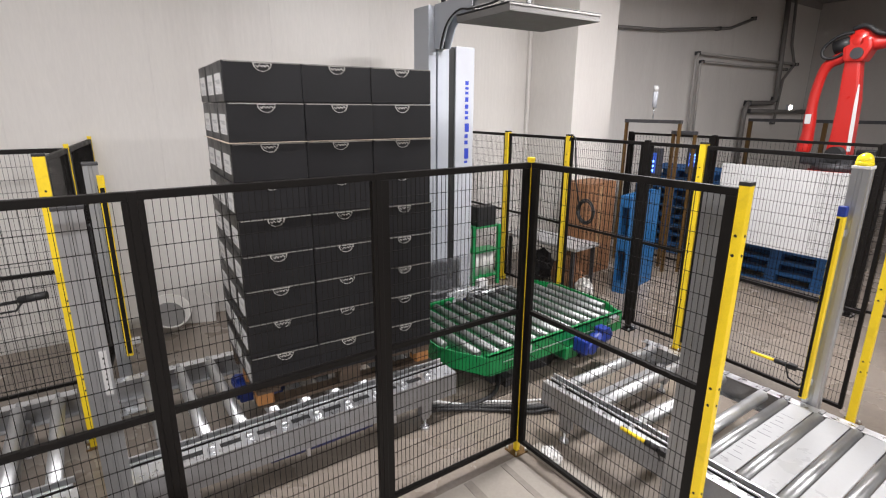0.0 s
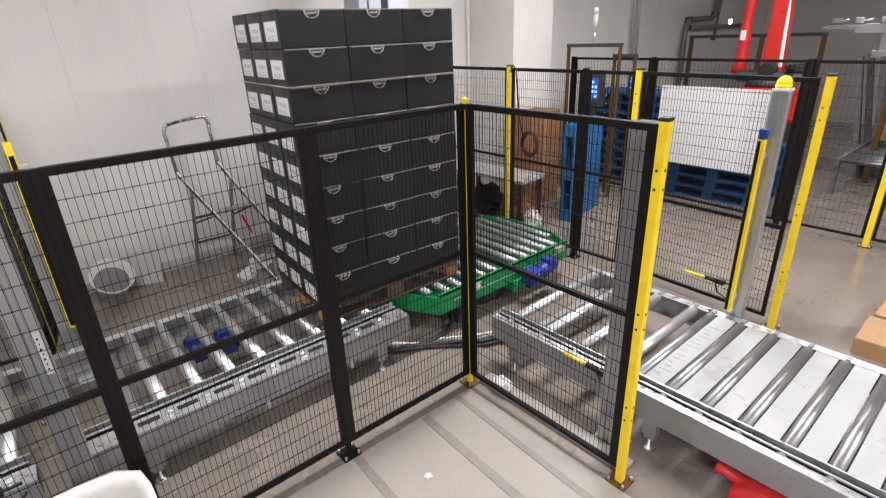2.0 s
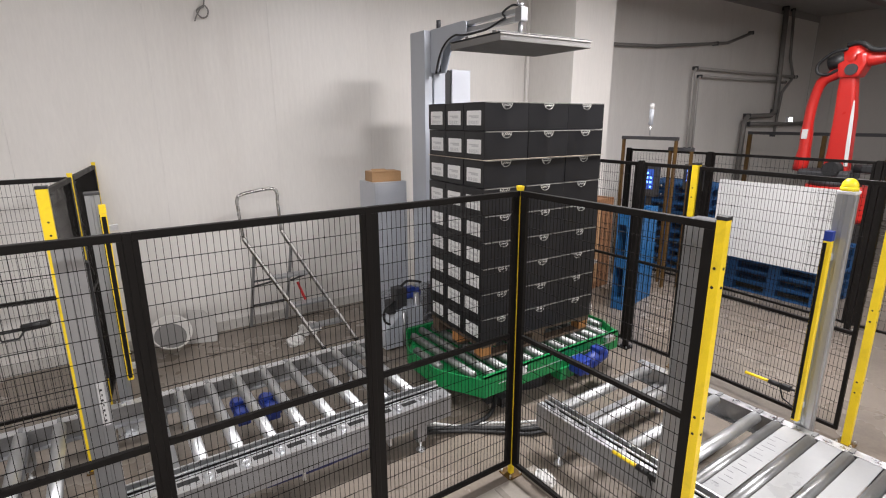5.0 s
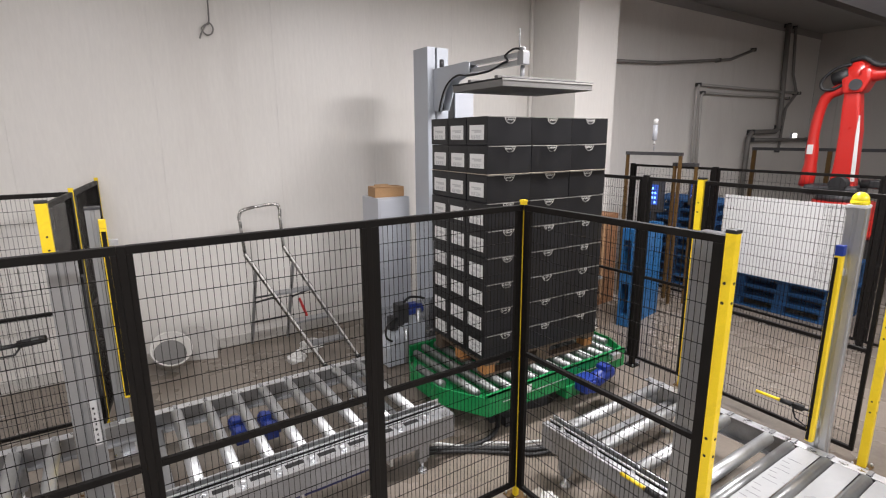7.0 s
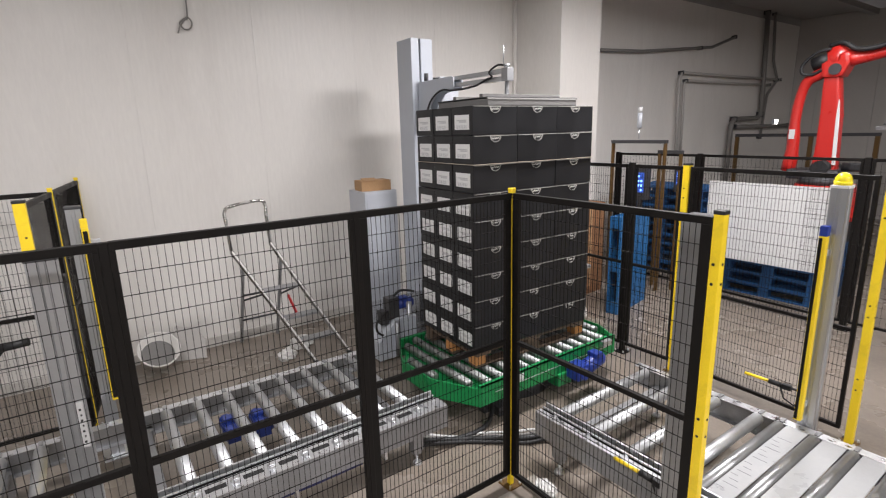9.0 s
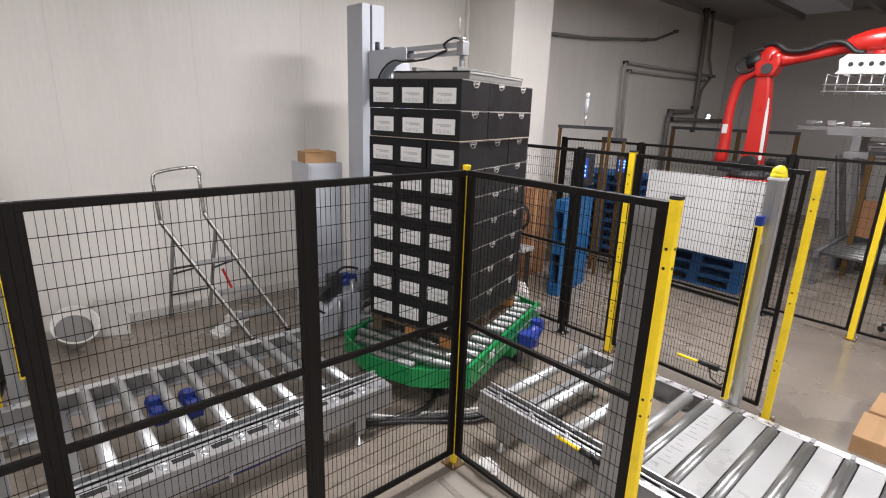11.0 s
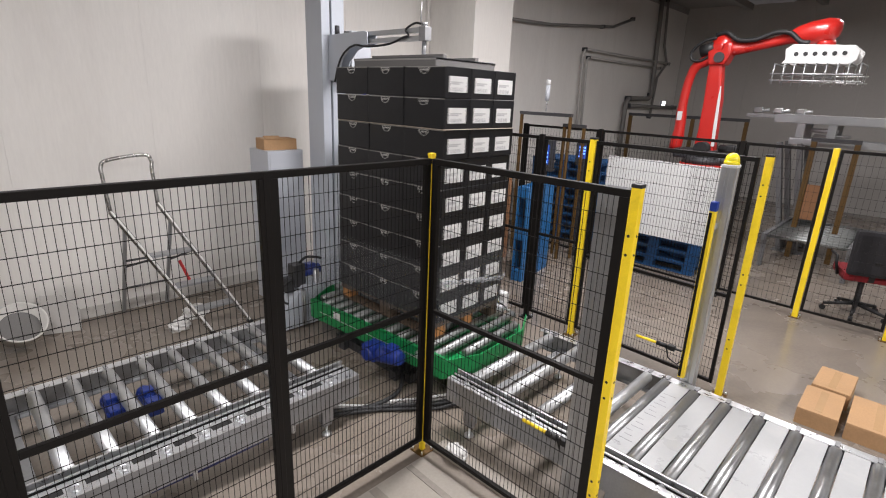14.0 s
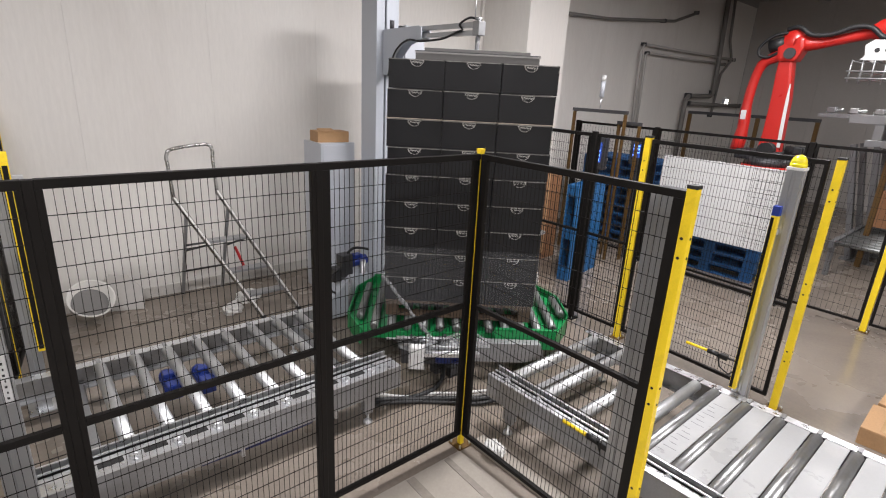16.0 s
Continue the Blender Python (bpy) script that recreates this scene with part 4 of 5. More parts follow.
# control cabinet beside the mast, with a small carton on it
cab = thing("control_cabinet", "light grey steel control cabinet beside the mast", "cabinet")
bm = B()
box(bm, 0.47, 2.76, 0.0, 0.86, 3.14, 1.62, 0.006)
part("body", bm, M["grey_panel"], cab)
bm = B()
box(bm, 0.49, 2.752, 0.06, 0.84, 2.759, 1.6, 0.003)
part("door", bm, M["grey_panel"], cab)
small = thing("small_carton", "small open brown cardboard box on the cabinet", "cardboard box", pose(0.66, 2.93, 1.6205, 0, 0, -6))
bm = B()
box(bm, -0.17, -0.11, 0, 0.17, 0.11, 0.11, 0.003)
part("box_body", bm, M["kraft"], small)
bm = B()
bmesh.ops.rotate(box(bm, -0.15, -0.12, 0, 0.01, -0.115, 0.09), verts=bm.verts, cent=(0, -0.12, 0), matrix=Matrix.Rotation(radians(-75), 3, "X"))
bmesh.ops.translate(bm, vec=(0, 0, 0.113), verts=bm.verts)
part("flap", bm, M["kraft"], small)

# film carriage at the foot of the mast
film = thing("film_carriage", "film carriage with a grey hood, hoses and a blue motor", "film carriage", pose(0.47, 2.2, 0))
bm = B()
prism(bm, [(-0.28, 0.02), (0.16, 0.02), (0.16, 0.42), (-0.05, 0.42), (-0.28, 0.22)], "y", -0.12, 0.12, 0.01)
part("hood", bm, M["grey_paint"], film, "sloping grey hood")
bm = B()
tube(bm, [(0.0, 0.0, 0.52), (0.18, 0.0, 0.53)], 0.05, 16)
box(bm, 0.03, -0.04, 0.56, 0.12, 0.04, 0.60, 0.008)
part("motor", bm, M["blue"], film, "blue electric motor")
bm = B()
box(bm, -0.12, -0.06, 0.40, 0.0, 0.06, 0.62, 0.008)
box(bm, -0.2, -0.05, 0.36, -0.12, 0.05, 0.5, 0.008)
part("gear_unit", bm, M["dark_steel"], film)
bm = B()
tube(bm, curve([(-0.03, 0, 0.62), (0.03, -0.02, 0.67), (0.12, -0.03, 0.66), (0.2, -0.02, 0.63)]), 0.013, 8)
tube(bm, curve([(-0.14, -0.06, 0.5), (-0.26, -0.08, 0.44), (-0.27, -0.08, 0.32), (-0.16, -0.1, 0.26), (-0.1, -0.1, 0.34)]), 0.011, 8)
part("hose", bm, M["rubber"], film, "black looped hose")
bm = B()
tube(bm, [(0.1, -0.08, 0.05), (0.1, -0.08, 0.55)], 0.03, 12)
tube(bm, [(-0.08, -0.14, 0.05), (-0.08, -0.14, 0.4)], 0.022, 12)
part("pre_stretch_roller", bm, M["alu"], film)

# ---- light curtains and posts ----
def curtain_post(x, y, top, turn, beacon=False, label="grey aluminium light curtain column", w=0.042):
    p = thing("light_curtain", label, "light curtain", pose(x, y, 0, 0, 0, turn), "light curtains")
    bm = B()
    g = 0.006
    outline = []
    for k in range(4):
        c, n = [(1, 0), (0, 1), (-1, 0), (0, -1)][k], [(0, 1), (-1, 0), (0, -1), (1, 0)][k]
        for along, depth in ((-w, w), (-0.012, w), (-0.008, w - g), (0.008, w - g), (0.012, w)):
            outline.append((c[0] * depth + n[0] * along, c[1] * depth + n[1] * along))
    prism(bm, outline, "z", 0.012, top)
    part("column", bm, M["alu"], p)
    bm = B()
    box(bm, -w - 0.004, -w - 0.004, top, w + 0.004, w + 0.004, top + 0.018, 0.004)
    part("cap", bm, M["label"] if beacon else M["dark_steel"], p)
    bm = B()
    box(bm, -0.09, -0.09, 0, 0.09, 0.09, 0.012, 0.003)
    part("base_plate", bm, M["zinc"], p)
    if beacon:
        bm = B()
        tube(bm, [(0, 0, top + 0.018), (0, 0, top + 0.04)], 0.045, 20)
        ball(bm, (0, 0, top + 0.045), 0.042, (1, 1, 1.05))
        part("beacon", bm, M["beacon"], p, "yellow dome beacon")
    return p


def sensor_strip(x, y, z0, z1, turn, cap="blue", front=False):
    s = thing("safety_sensor", "slim yellow light barrier strip with a dark lens", "light barrier", pose(x, y, 0, 0, 0, turn), "light barriers")
    bm = B()
    box(bm, -0.02, -0.02, z0, 0.02, 0.02, z1, 0.004)
    part("housing", bm, M["yellow"], s)
    bm = B()
    box(bm, -0.0235, 0.0, z0 + 0.01, -0.0202, 0.017, z1 - 0.01)
    if front:
        box(bm, -0.013, -0.0235, z0 + 0.02, 0.013, -0.0202, z1 - 0.02)
    part("lens", bm, M["black"], s, "dark lens strip")
    bm = B()
    box(bm, -0.021, -0.021, z1 + 0.0005, 0.021, 0.021, z1 + 0.06, 0.004)
    part("end_cap", bm, M[cap], s)
    for z in (z0 + 0.1, z1 - 0.1):
        bm = B()
        box(bm, 0.02, -0.02, z - 0.02, 0.075, 0.02, z + 0.02, 0.003)
        part("bracket", bm, M["zinc"], s)
    return s


curtain_post(1.55, -1.07, 1.86, 0, True, "grey aluminium light curtain column with a yellow beacon")
sensor_strip(1.46, -1.045, 0.42, 1.59, 0)
curtain_post(0.215, -0.965, 1.83, 0, label="grey aluminium light curtain column behind the mesh", w=0.052)
sensor_strip(0.315, -0.965, 0.42, 1.42, 180)
curtain_post(-2.035, 1.985, 1.80, 0)
sensor_strip(-1.99, 1.9, 0.46, 1.68, 0, "yellow", True)
gate_column = curtain_post(-2.147, 0.43, 1.775, 0, w=0.052)
bm = B()
box(bm, 0.057, -0.03, 1.16, 0.067, 0.03, 1.7, 0.003)
part("shield", bm, M["rubber"], gate_column, "dark plastic shield strip")
bm = B()
box(bm, 0.0145, -0.0545, 0.95, 0.042, -0.0525, 1.16)
note = part("sticker", bm, M["label"], gate_column, "pale sticker with upright writing")
for k in range(7):
    bm = B()
    box(bm, 0.024 + 0.003 * (k % 2), -0.0555, 0.97 + k * 0.025, 0.032, -0.0547, 0.98 + k * 0.025)
    part("writing", bm, M["rubber"], note)


def muting_sensor(at, label="yellow photocell on a black knuckle bracket", reach=0.38, mount=None):
    m = thing("photocell", label, "photocell", at, "photocells")
    bm = B()
    tube(bm, [(0, 0, 0), (0.16, 0, 0)], 0.011, 10)
    part("sensor_body", bm, M["yellow"], m)
    bm = B()
    tube(bm, [(0.165, 0, 0), (0.24, 0, 0)], 0.018, 10)
    box(bm, 0.25, -0.019, -0.019, 0.31, 0.019, 0.019, 0.006)
    tube(bm, [(0.235, 0, 0), (reach, 0, 0)], 0.009, 10)
    tube(bm, [(0.24, 0, -0.01), (0.26, 0.02, -0.1), (0.33, 0.02, -0.13), (0.38, 0, -0.06)], 0.006, 6)
    if mount:
        tube(bm, [(reach - 0.005, 0, 0), (reach + 0.02, 0, -0.005), mount], 0.009, 8)
    part("bracket", bm, M["rubber"], m, "black clamp bracket with cable")
    return m


muting_sensor(pose(-2.75, 0.5, 0.40, 0, 0, 0), "yellow photocell clamped to the infeed frame")
muting_sensor(pose(1.855, -0.55, 0.42, 0, 0, -90), reach=0.42, mount=(0.515, -0.262, -0.02))
muting_sensor(pose(0.3, -0.55, 0.37, 0, 0, -90), "yellow and black photocell clamped to the conveyor frame")
bm = B()
tube(bm, [(-2.9, 1.7, 1.03), (-2.5, 1.68, 1.05)], 0.011, 8)
tube(bm, [(-2.5, 1.68, 1.055), (-2.36, 1.66, 1.07)], 0.024, 10)
tube(bm, [(-2.62, 1.68, 1.05), (-2.6, 1.66, 1.0), (-2.52, 1.66, 1.0), (-2.48, 1.68, 1.05)], 0.007, 6)
arm = thing("sensor_arm", "black sensor arm clamped at the gate", "sensor arm")
part("rod", bm, M["rubber"], arm)


# ---- ladder, bucket and rags by the wall ----
ladder = thing("step_ladder", "folding aluminium step ladder with a hoop handrail", "step ladder", pose(0, 0, 0))
FL, FR = Vector((-0.305, 2.52, 0.0)), Vector((0.065, 2.54, 0.0))
TL_, TR_ = Vector((-0.835, 3.16, 1.11)), Vector((-0.44, 3.18, 1.14))
for a, b in ((FL, TL_), (FR, TR_)):
    bm = B()
    bar(bm, a + Vector((0, 0, 0.012)), b, 0.026, 0.034)
    rail = part("front_rail", bm, M["chrome"], ladder, "grey channel rail")
    # the rail's lit face is put in as a paler strip on the darker bar
    bm = B()
    lift = (b - a).cross(Vector((-1, 0, 0))).normalized() * 0.0195
    bar(bm, a + lift + Vector((0, 0, 0.02)), b + lift, 0.025, 0.005)
    part("flange", bm, M["ladder"], rail, "bright aluminium flange strip put in as the rail's highlight")
    bm = B()
    box(bm, a.x - 0.02, a.y - 0.035, 0, a.x + 0.02, a.y + 0.035, 0.03, 0.006)
    part("foot", bm, M["rubber"], ladder)
bm = B()
tube(bm, curve([TL_, TL_ + Vector((-0.01, 0.05, 0.3)), TL_ + Vector((-0.008, 0.065, 0.39)), TL_ + Vector((0.05, 0.07, 0.445)), TR_ + Vector((-0.05, 0.07, 0.445)), TR_ + Vector((0.006, 0.065, 0.39)), TR_ + Vector((0.0, 0.05, 0.3)), TR_], 6), 0.017, 10)
part("hoop", bm, M["chrome"], ladder, "bent tube handrail")
for f in (0.19, 0.39, 0.64):
    bm = B()
    a, b = FL.lerp(TL_, f), FR.lerp(TR_, f)
    box(bm, a.x + 0.015, a.y - 0.02, a.z - 0.012, b.x - 0.015, a.y + 0.09, a.z + 0.012, 0.004)
    part("tread", bm, M["plate"], ladder, "ribbed aluminium tread")
for a, top in ((Vector((-0.76, 3.54, 0)), FL.lerp(TL_, 0.86) + Vector((0, 0.02, 0))), (Vector((-0.36, 3.54, 0)), FR.lerp(TR_, 0.86) + Vector((0, 0.02, 0)))):
    bm = B()
    bar(bm, a, top, 0.03, 0.022)
    part("rear_leg", bm, M["plate"], ladder, "grey rear leg")
for z, f in ((0.3, 0.31), (0.62, 0.65)):
    bm = B()
    tube(bm, [(-0.76 + 0.008 * z, 3.54 - 0.475 * f, z), (-0.36 + 0.008 * z, 3.54 - 0.475 * f, z)], 0.011, 8)
    part("rear_rung", bm, M["dark_steel"], ladder)
for a, top in (((-0.75, 3.28, 0.55), FL.lerp(TL_, 0.62)), ((-0.35, 3.28, 0.55), FR.lerp(TR_, 0.62))):
    bm = B()
    bar(bm, a, top, 0.008, 0.02)
    part("brace", bm, M["dark_steel"], ladder)
bm = B()
bar(bm, (-0.36, 3.02, 0.6), (-0.32, 2.92, 0.42), 0.01, 0.03)
part("safety_sticker", bm, M["red_plastic"], ladder, "faded red warning sticker")


def crumpled(name, label, category, at, size, material, seed):
    bm = B()
    bmesh.ops.create_icosphere(bm, subdivisions=3, radius=1.0)
    for v in bm.verts:
        n = noise.noise(v.co * 2.3 + Vector((seed, 0, 0))) * 0.45 + noise.noise(v.co * 6.0 + Vector((0, seed, 0))) * 0.18
        v.co = Vector((v.co.x * size[0], v.co.y * size[1], v.co.z * size[2])) * (1 + n)
    low = min(v.co.z for v in bm.verts)
    for v in bm.verts:
        v.co.z = max(v.co.z - low - size[2] * 0.4, 0)
    ob = new(name, mesh_of(name, bm, material))
    ob.matrix_basis = at
    return tagged(ob, label, category)


crumpled("plastic_bag", "crumpled white plastic bag on the floor by the wall", "bag", pose(-0.5, 2.78, 0), (0.09, 0.07, 0.07), M["rag"], 1.0)
crumpled("plastic_bag", "crumpled white plastic bag on the floor by the ladder", "bag", pose(-0.28, 2.98, 0), (0.12, 0.08, 0.08), M["rag"], 5.0)
crumpled("plastic_wrap", "crumpled white film scrap beside the fence", "film scrap", pose(0.09, -0.22, 0.03), (0.05, 0.08, 0.04), M["rag"], 3.0)
bucket = thing("basin", "white plastic basin tipped against the panel wall", "basin", pose(-1.60, 3.36, 0.108, 44, 6, 0))
bm = B()
lathe(bm, [(0.12, 0.0), (0.145, 0.02), (0.18, 0.2), (0.188, 0.205), (0.188, 0.216), (0.172, 0.214), (0.135, 0.04)], 28)
part("basin_body", bm, M["bin"], bucket)
# disc that makes the basin's inside darker grey
bm = B()
lathe(bm, [(0.132, 0.05), (0.145, 0.11)], 24)
part("residue", bm, M["foam"], bucket, "dark grey disc inside the basin")
bm = B()
prism(bm, [(-0.14, 0.0), (0.15, 0.0), (0.15, 0.2), (0.02, 0.34), (-0.14, 0.36)], "y", -0.015, 0.015, 0.004)
sheet = thing("grey_panel", "grey plastic panel leaning on the wall", "panel", pose(-1.30, 3.40, 0, -20, 0, -20))
part("sheet", bm, M["wall_grey"], sheet)


# ---- things beyond the turntable ----
def plain(name, label, category, bm, material, part_name, at=None):
    t = thing(name, label, category, at)
    part(part_name, bm, material, t)
    return t


bm = B()
box(bm, 4.63, -0.18, 0.56, 4.655, 1.26, 1.525, 0.003)
board = plain("white_board", "large white board hung on the robot cell fence", "board", bm, M["label"], "sheet")
bm = B()
box(bm, 4.626, 1.19, 1.475, 4.629, 1.235, 1.495)
part("mark", bm, M["ink"], board, "small grey printed mark")
for y in (-0.05, 0.57, 1.19):
    bm = B()
    box(bm, 4.655, y - 0.02, 1.49, 4.69, y + 0.02, 1.53, 0.002)
    part("hook", bm, M["zinc"], board)


def pallet(at, label, upright=False):
    p = thing("blue_pallet", label, "pallet", at, "blue pallets")
    for y in (-0.35, 0, 0.35):
        for x in (-0.53, 0, 0.53):
            bm = B()
            box(bm, x - 0.07, y - 0.05, 0.022, x + 0.07, y + 0.05, 0.1, 0.003)
            part("block", bm, M["pallet_blue"], p)
        bm = B()
        box(bm, -0.6, y - 0.05, 0, 0.6, y + 0.05, 0.0215, 0.002)
        part("bottom_board", bm, M["pallet_blue"], p)
    for y in (-0.34, -0.17, 0, 0.17, 0.34):
        bm = B()
        box(bm, -0.6, y - 0.06, 0.1225, 0.6, y + 0.06, 0.144, 0.002)
        part("deck_board", bm, M["pallet_blue"], p)
    for x in (-0.53, 0, 0.53):
        bm = B()
        box(bm, x - 0.07, -0.4, 0.1005, x + 0.07, 0.4, 0.122, 0.002)
        part("cross_board", bm, M["pallet_blue"], p)
    return p


one = pallet(pose(5.5, 0.68, 0.0, 0, 0, 90), "blue painted wooden pallet in a stack behind the white board")
for k in range(1, 5):
    copy_thing(one, pose(5.5 + 0.01 * (k % 2), 0.68 - 0.015 * (k % 3), 0.145 * k, 0, 0, 90))
tall = pallet(pose(5.72, 2.35, 0.0, 0, 0, 90), "blue painted wooden pallet in a tall stack")
for k in range(1, 9):
    copy_thing(tall, pose(5.72 + 0.012 * ((k * 2) % 3), 2.35, 0.145 * k, 0, 0, 90))
slab = thing("blue_pallet", "bright blue closed-deck pallet standing on its end", "pallet", pose(3.48, 1.6, 0, 0, 0, -80), "blue pallets")
for k in range(6):
    y = -0.4 + k * 0.1345
    for x in (-0.07, 0.052):
        bm = B()
        box(bm, x, y, 0.0, x + 0.02, y + 0.128, 1.2, 0.004)
        part("deck_board", bm, M["plastic_blue"], slab)
for y in (-0.35, 0.0, 0.345):
    for z in (0.0, 0.53, 1.06):
        bm = B()
        box(bm, -0.0495, y - 0.045, z + 0.001, 0.0515, y + 0.045, z + 0.139, 0.004)
        part("block", bm, M["plastic_blue"], slab)

bm = B()
box(bm, -0.32, -0.2, 0, 0.32, 0.2, 1.24, 0.006)
brown = plain("tall_carton", "tall closed brown cardboard carton standing upright", "cardboard box", bm, M["kraft_dark"], "box_body", pose(3.5, 2.42, 0, 0, 0, 4))
bm = B()
box(bm, -0.03, -0.2025, 0.1, 0.03, -0.2005, 1.2)
part("tape", bm, M["kraft"], brown, "strip of brown tape")

table2 = thing("work_table", "low table with a white top and clutter below", "table", pose(2.68, 2.3, 0, 0, 0, 5))
bm = B()
box(bm, -0.24, -0.56, 0.56, 0.24, 0.56, 0.6, 0.006)
part("tabletop", bm, M["white_sheet"], table2, "white tabletop")
for x in (-0.2, 0.2):
    for y in (-0.5, 0.5):
        bm = B()
        box(bm, x - 0.02, y - 0.02, 0, x + 0.02, y + 0.02, 0.56, 0.003)
        part("leg", bm, M["dark_steel"], table2)
crumpled("rubbish_bag", "dark brown sack under the white table", "sack", pose(2.72, 2.0, 0), (0.2, 0.16, 0.22), M["kraft_dark"], 2.0)
crumpled("rubbish_bag", "black sack under the white table", "sack", pose(2.72, 2.55, 0), (0.2, 0.2, 0.24), M["dark_cloth"], 7.0)
crumpled("plastic_wrap", "crumpled clear film beside the fence post", "film scrap", pose(2.62, 1.66, 0), (0.09, 0.1, 0.12), M["rag"], 9.0)

trolley = thing("film_trolley", "green framed stand holding rolled clear film and a black box", "stand", pose(1.9, 2.72, 0))
for x in (-0.2, 0.2):
    bm = B()
    box(bm, x - 0.02, -0.1, 0, x + 0.02, -0.06, 0.78, 0.004)
    part("upright", bm, M["green"], trolley)
for z in (0.12, 0.45, 0.76):
    bm = B()
    box(bm, -0.2, -0.1, z, 0.2, 0.1, z + 0.02, 0.003)
    part("shelf", bm, M["green"], trolley)
for x in (-0.11, 0.02, 0.13):
    bm = B()
    tube(bm, [(x, 0, 0.141), (x, 0, 0.44)], 0.055, 16)
    part("film_roll", bm, M["rag"], trolley, "roll of clear stretch film")
bm = B()
box(bm, -0.14, -0.09, 0.781, 0.14, 0.09, 1.02, 0.008)
part("black_case", bm, M["rubber"], trolley, "black control case")

coil = thing("cable_coil", "black cable coil hung on the fence", "cable", pose(2.25, 1.43, 1.12))
bm = B()
for k, r in enumerate((0.1, 0.115, 0.092)):
    tube(bm, [(0.008 * k - 0.01, r * math.cos(a), r * 1.15 * math.sin(a)) for a in [j * math.tau / 20 for j in range(21)]], 0.009, 6)
part("loops", bm, M["rubber"], coil)
bm = B()
tube(bm, [(0, 0.09, 0.05), (0.0, 0.16, 0.3), (0.0, 0.19, 0.6), (0.0, 0.21, 0.76), (0, 0.26, 0.79), (0, 0.29, 0.72)], 0.009, 6)
part("lead", bm, M["rubber"], coil)

# portal frames and operator panels by the cell door
for x, y0, y1, z in ((4.32, 1.72, 2.52, 2.0), (4.5, 1.6, 1.9, 1.86)):
    portal = thing("cell_portal", "dark bronze steel portal frame at the cell door", "portal frame", group="cell portals")
    for y in (y0, y1):
        bm = B()
        box(bm, x - 0.025, y - 0.014, 0, x + 0.025, y + 0.014, z, 0.004)
        part("upright", bm, M["bronze"], portal)
    bm = B()
    box(bm, x - 0.03, y0 - 0.022, z + 0.0005, x + 0.03, y1 + 0.022, z + 0.045, 0.004)
    part("lintel", bm, M["dark_steel"], portal)
stack = thing("signal_tower", "slim pale signal tower on the portal", "signal light", pose(4.32, 2.12, 2.06))
bm = B()
tube(bm, [(0, 0, 0), (0, 0, 0.14)], 0.011, 8)
part("stem", bm, M["zinc"], stack)
for z0, z1, m in ((0.14, 0.345, "grey_panel"), (0.3455, 0.42, "label")):
    bm = B()
    tube(bm, [(0, 0, z0), (0, 0, z1)], 0.031, 16)
    part("light_module", bm, M[m], stack)


def operator_panel(x, y, z, w, h, label):
    p = thing("operator_panel", label, "control panel", pose(x, y, z), "operator panels")
    bm = B()
    box(bm, 0.002, -w / 2 - 0.04, -h / 2 - 0.1, 0.1, w / 2 + 0.04, h / 2 + 0.06, 0.008)
    part("enclosure", bm, M["dark_steel"], p)
    bm = B()
    box(bm, -0.004, -w / 2, -h / 2, 0.001, w / 2, h / 2)
    scr = part("screen", bm, M["screen_dark"], p, "lit dark blue touch screen")
    for i in range(3):
        for j in range(4):
            if (i * 3 + j) % 4 != 3:
                bm = B()
                box(bm, -0.0065, -w / 2 + 0.02 + i * w / 3.2, -h / 2 + 0.02 + j * h / 4.4, -0.0045, -w / 2 + 0.02 + i * w / 3.2 + w / 5, -h / 2 + 0.02 + j * h / 4.4 + h / 9)
                part("button_glow", bm, M["screen"], scr)
    bm = B()
    box(bm, 0.03, -0.03, -z, 0.07, 0.03, -h / 2 - 0.1, 0.004)
    part("stand", bm, M["dark_steel"], p)
    return p


operator_panel(4.25, 2.03, 1.48, 0.15, 0.27, "dark operator panel with a lit blue screen")
operator_panel(4.62, 1.62, 1.53, 0.18, 0.18, "dark operator panel with a pale blue screen")

# ---- the robot ----
robot = thing("palletising_robot", "red articulated palletising robot with a white gripper", "industrial robot", pose(6.3, 0.55, 0))
bm = B()
box(bm, -0.4, -0.4, 0, 0.4, 0.4, 0.95, 0.02)
part("pedestal", bm, M["dark_steel"], robot, "dark steel pedestal")
bm = B()
tube(bm, [(0, 0, 0.95), (0, 0, 1.02), (0, 0, 1.25), (0, 0, 1.4)], [0.46, 0.44, 0.36, 0.34], 28)
box(bm, -0.25, -0.1, 0.98, 0.3, 0.55, 1.3, 0.05)
part("base", bm, M["red"], robot)
bm = B()
tube(bm, [(0, 0.02, 1.4), (0, 0.02, 1.5)], [0.3, 0.27], 28)
box(bm, -0.2, -0.2, 1.46, 0.2, 0.42, 1.6, 0.04)
part("carousel", bm, M["dark_steel"], robot, "dark turret casting")
bm = B()
tube(bm, [(-0.24, 0.02, 1.62), (0.24, 0.02, 1.62)], 0.1, 24)
part("shoulder_motor", bm, M["rubber"], robot, "black shoulder gear motor")
bm = B()
tube(bm, [(-0.1, -0.2, 1.64), (-0.1, -0.48, 1.64)], 0.055, 16)
box(bm, -0.2, -0.42, 1.6, -0.04, -0.3, 1.7, 0.02)
part("turret_motor", bm, M["rubber"], robot, "black turret motor")
bm = B()
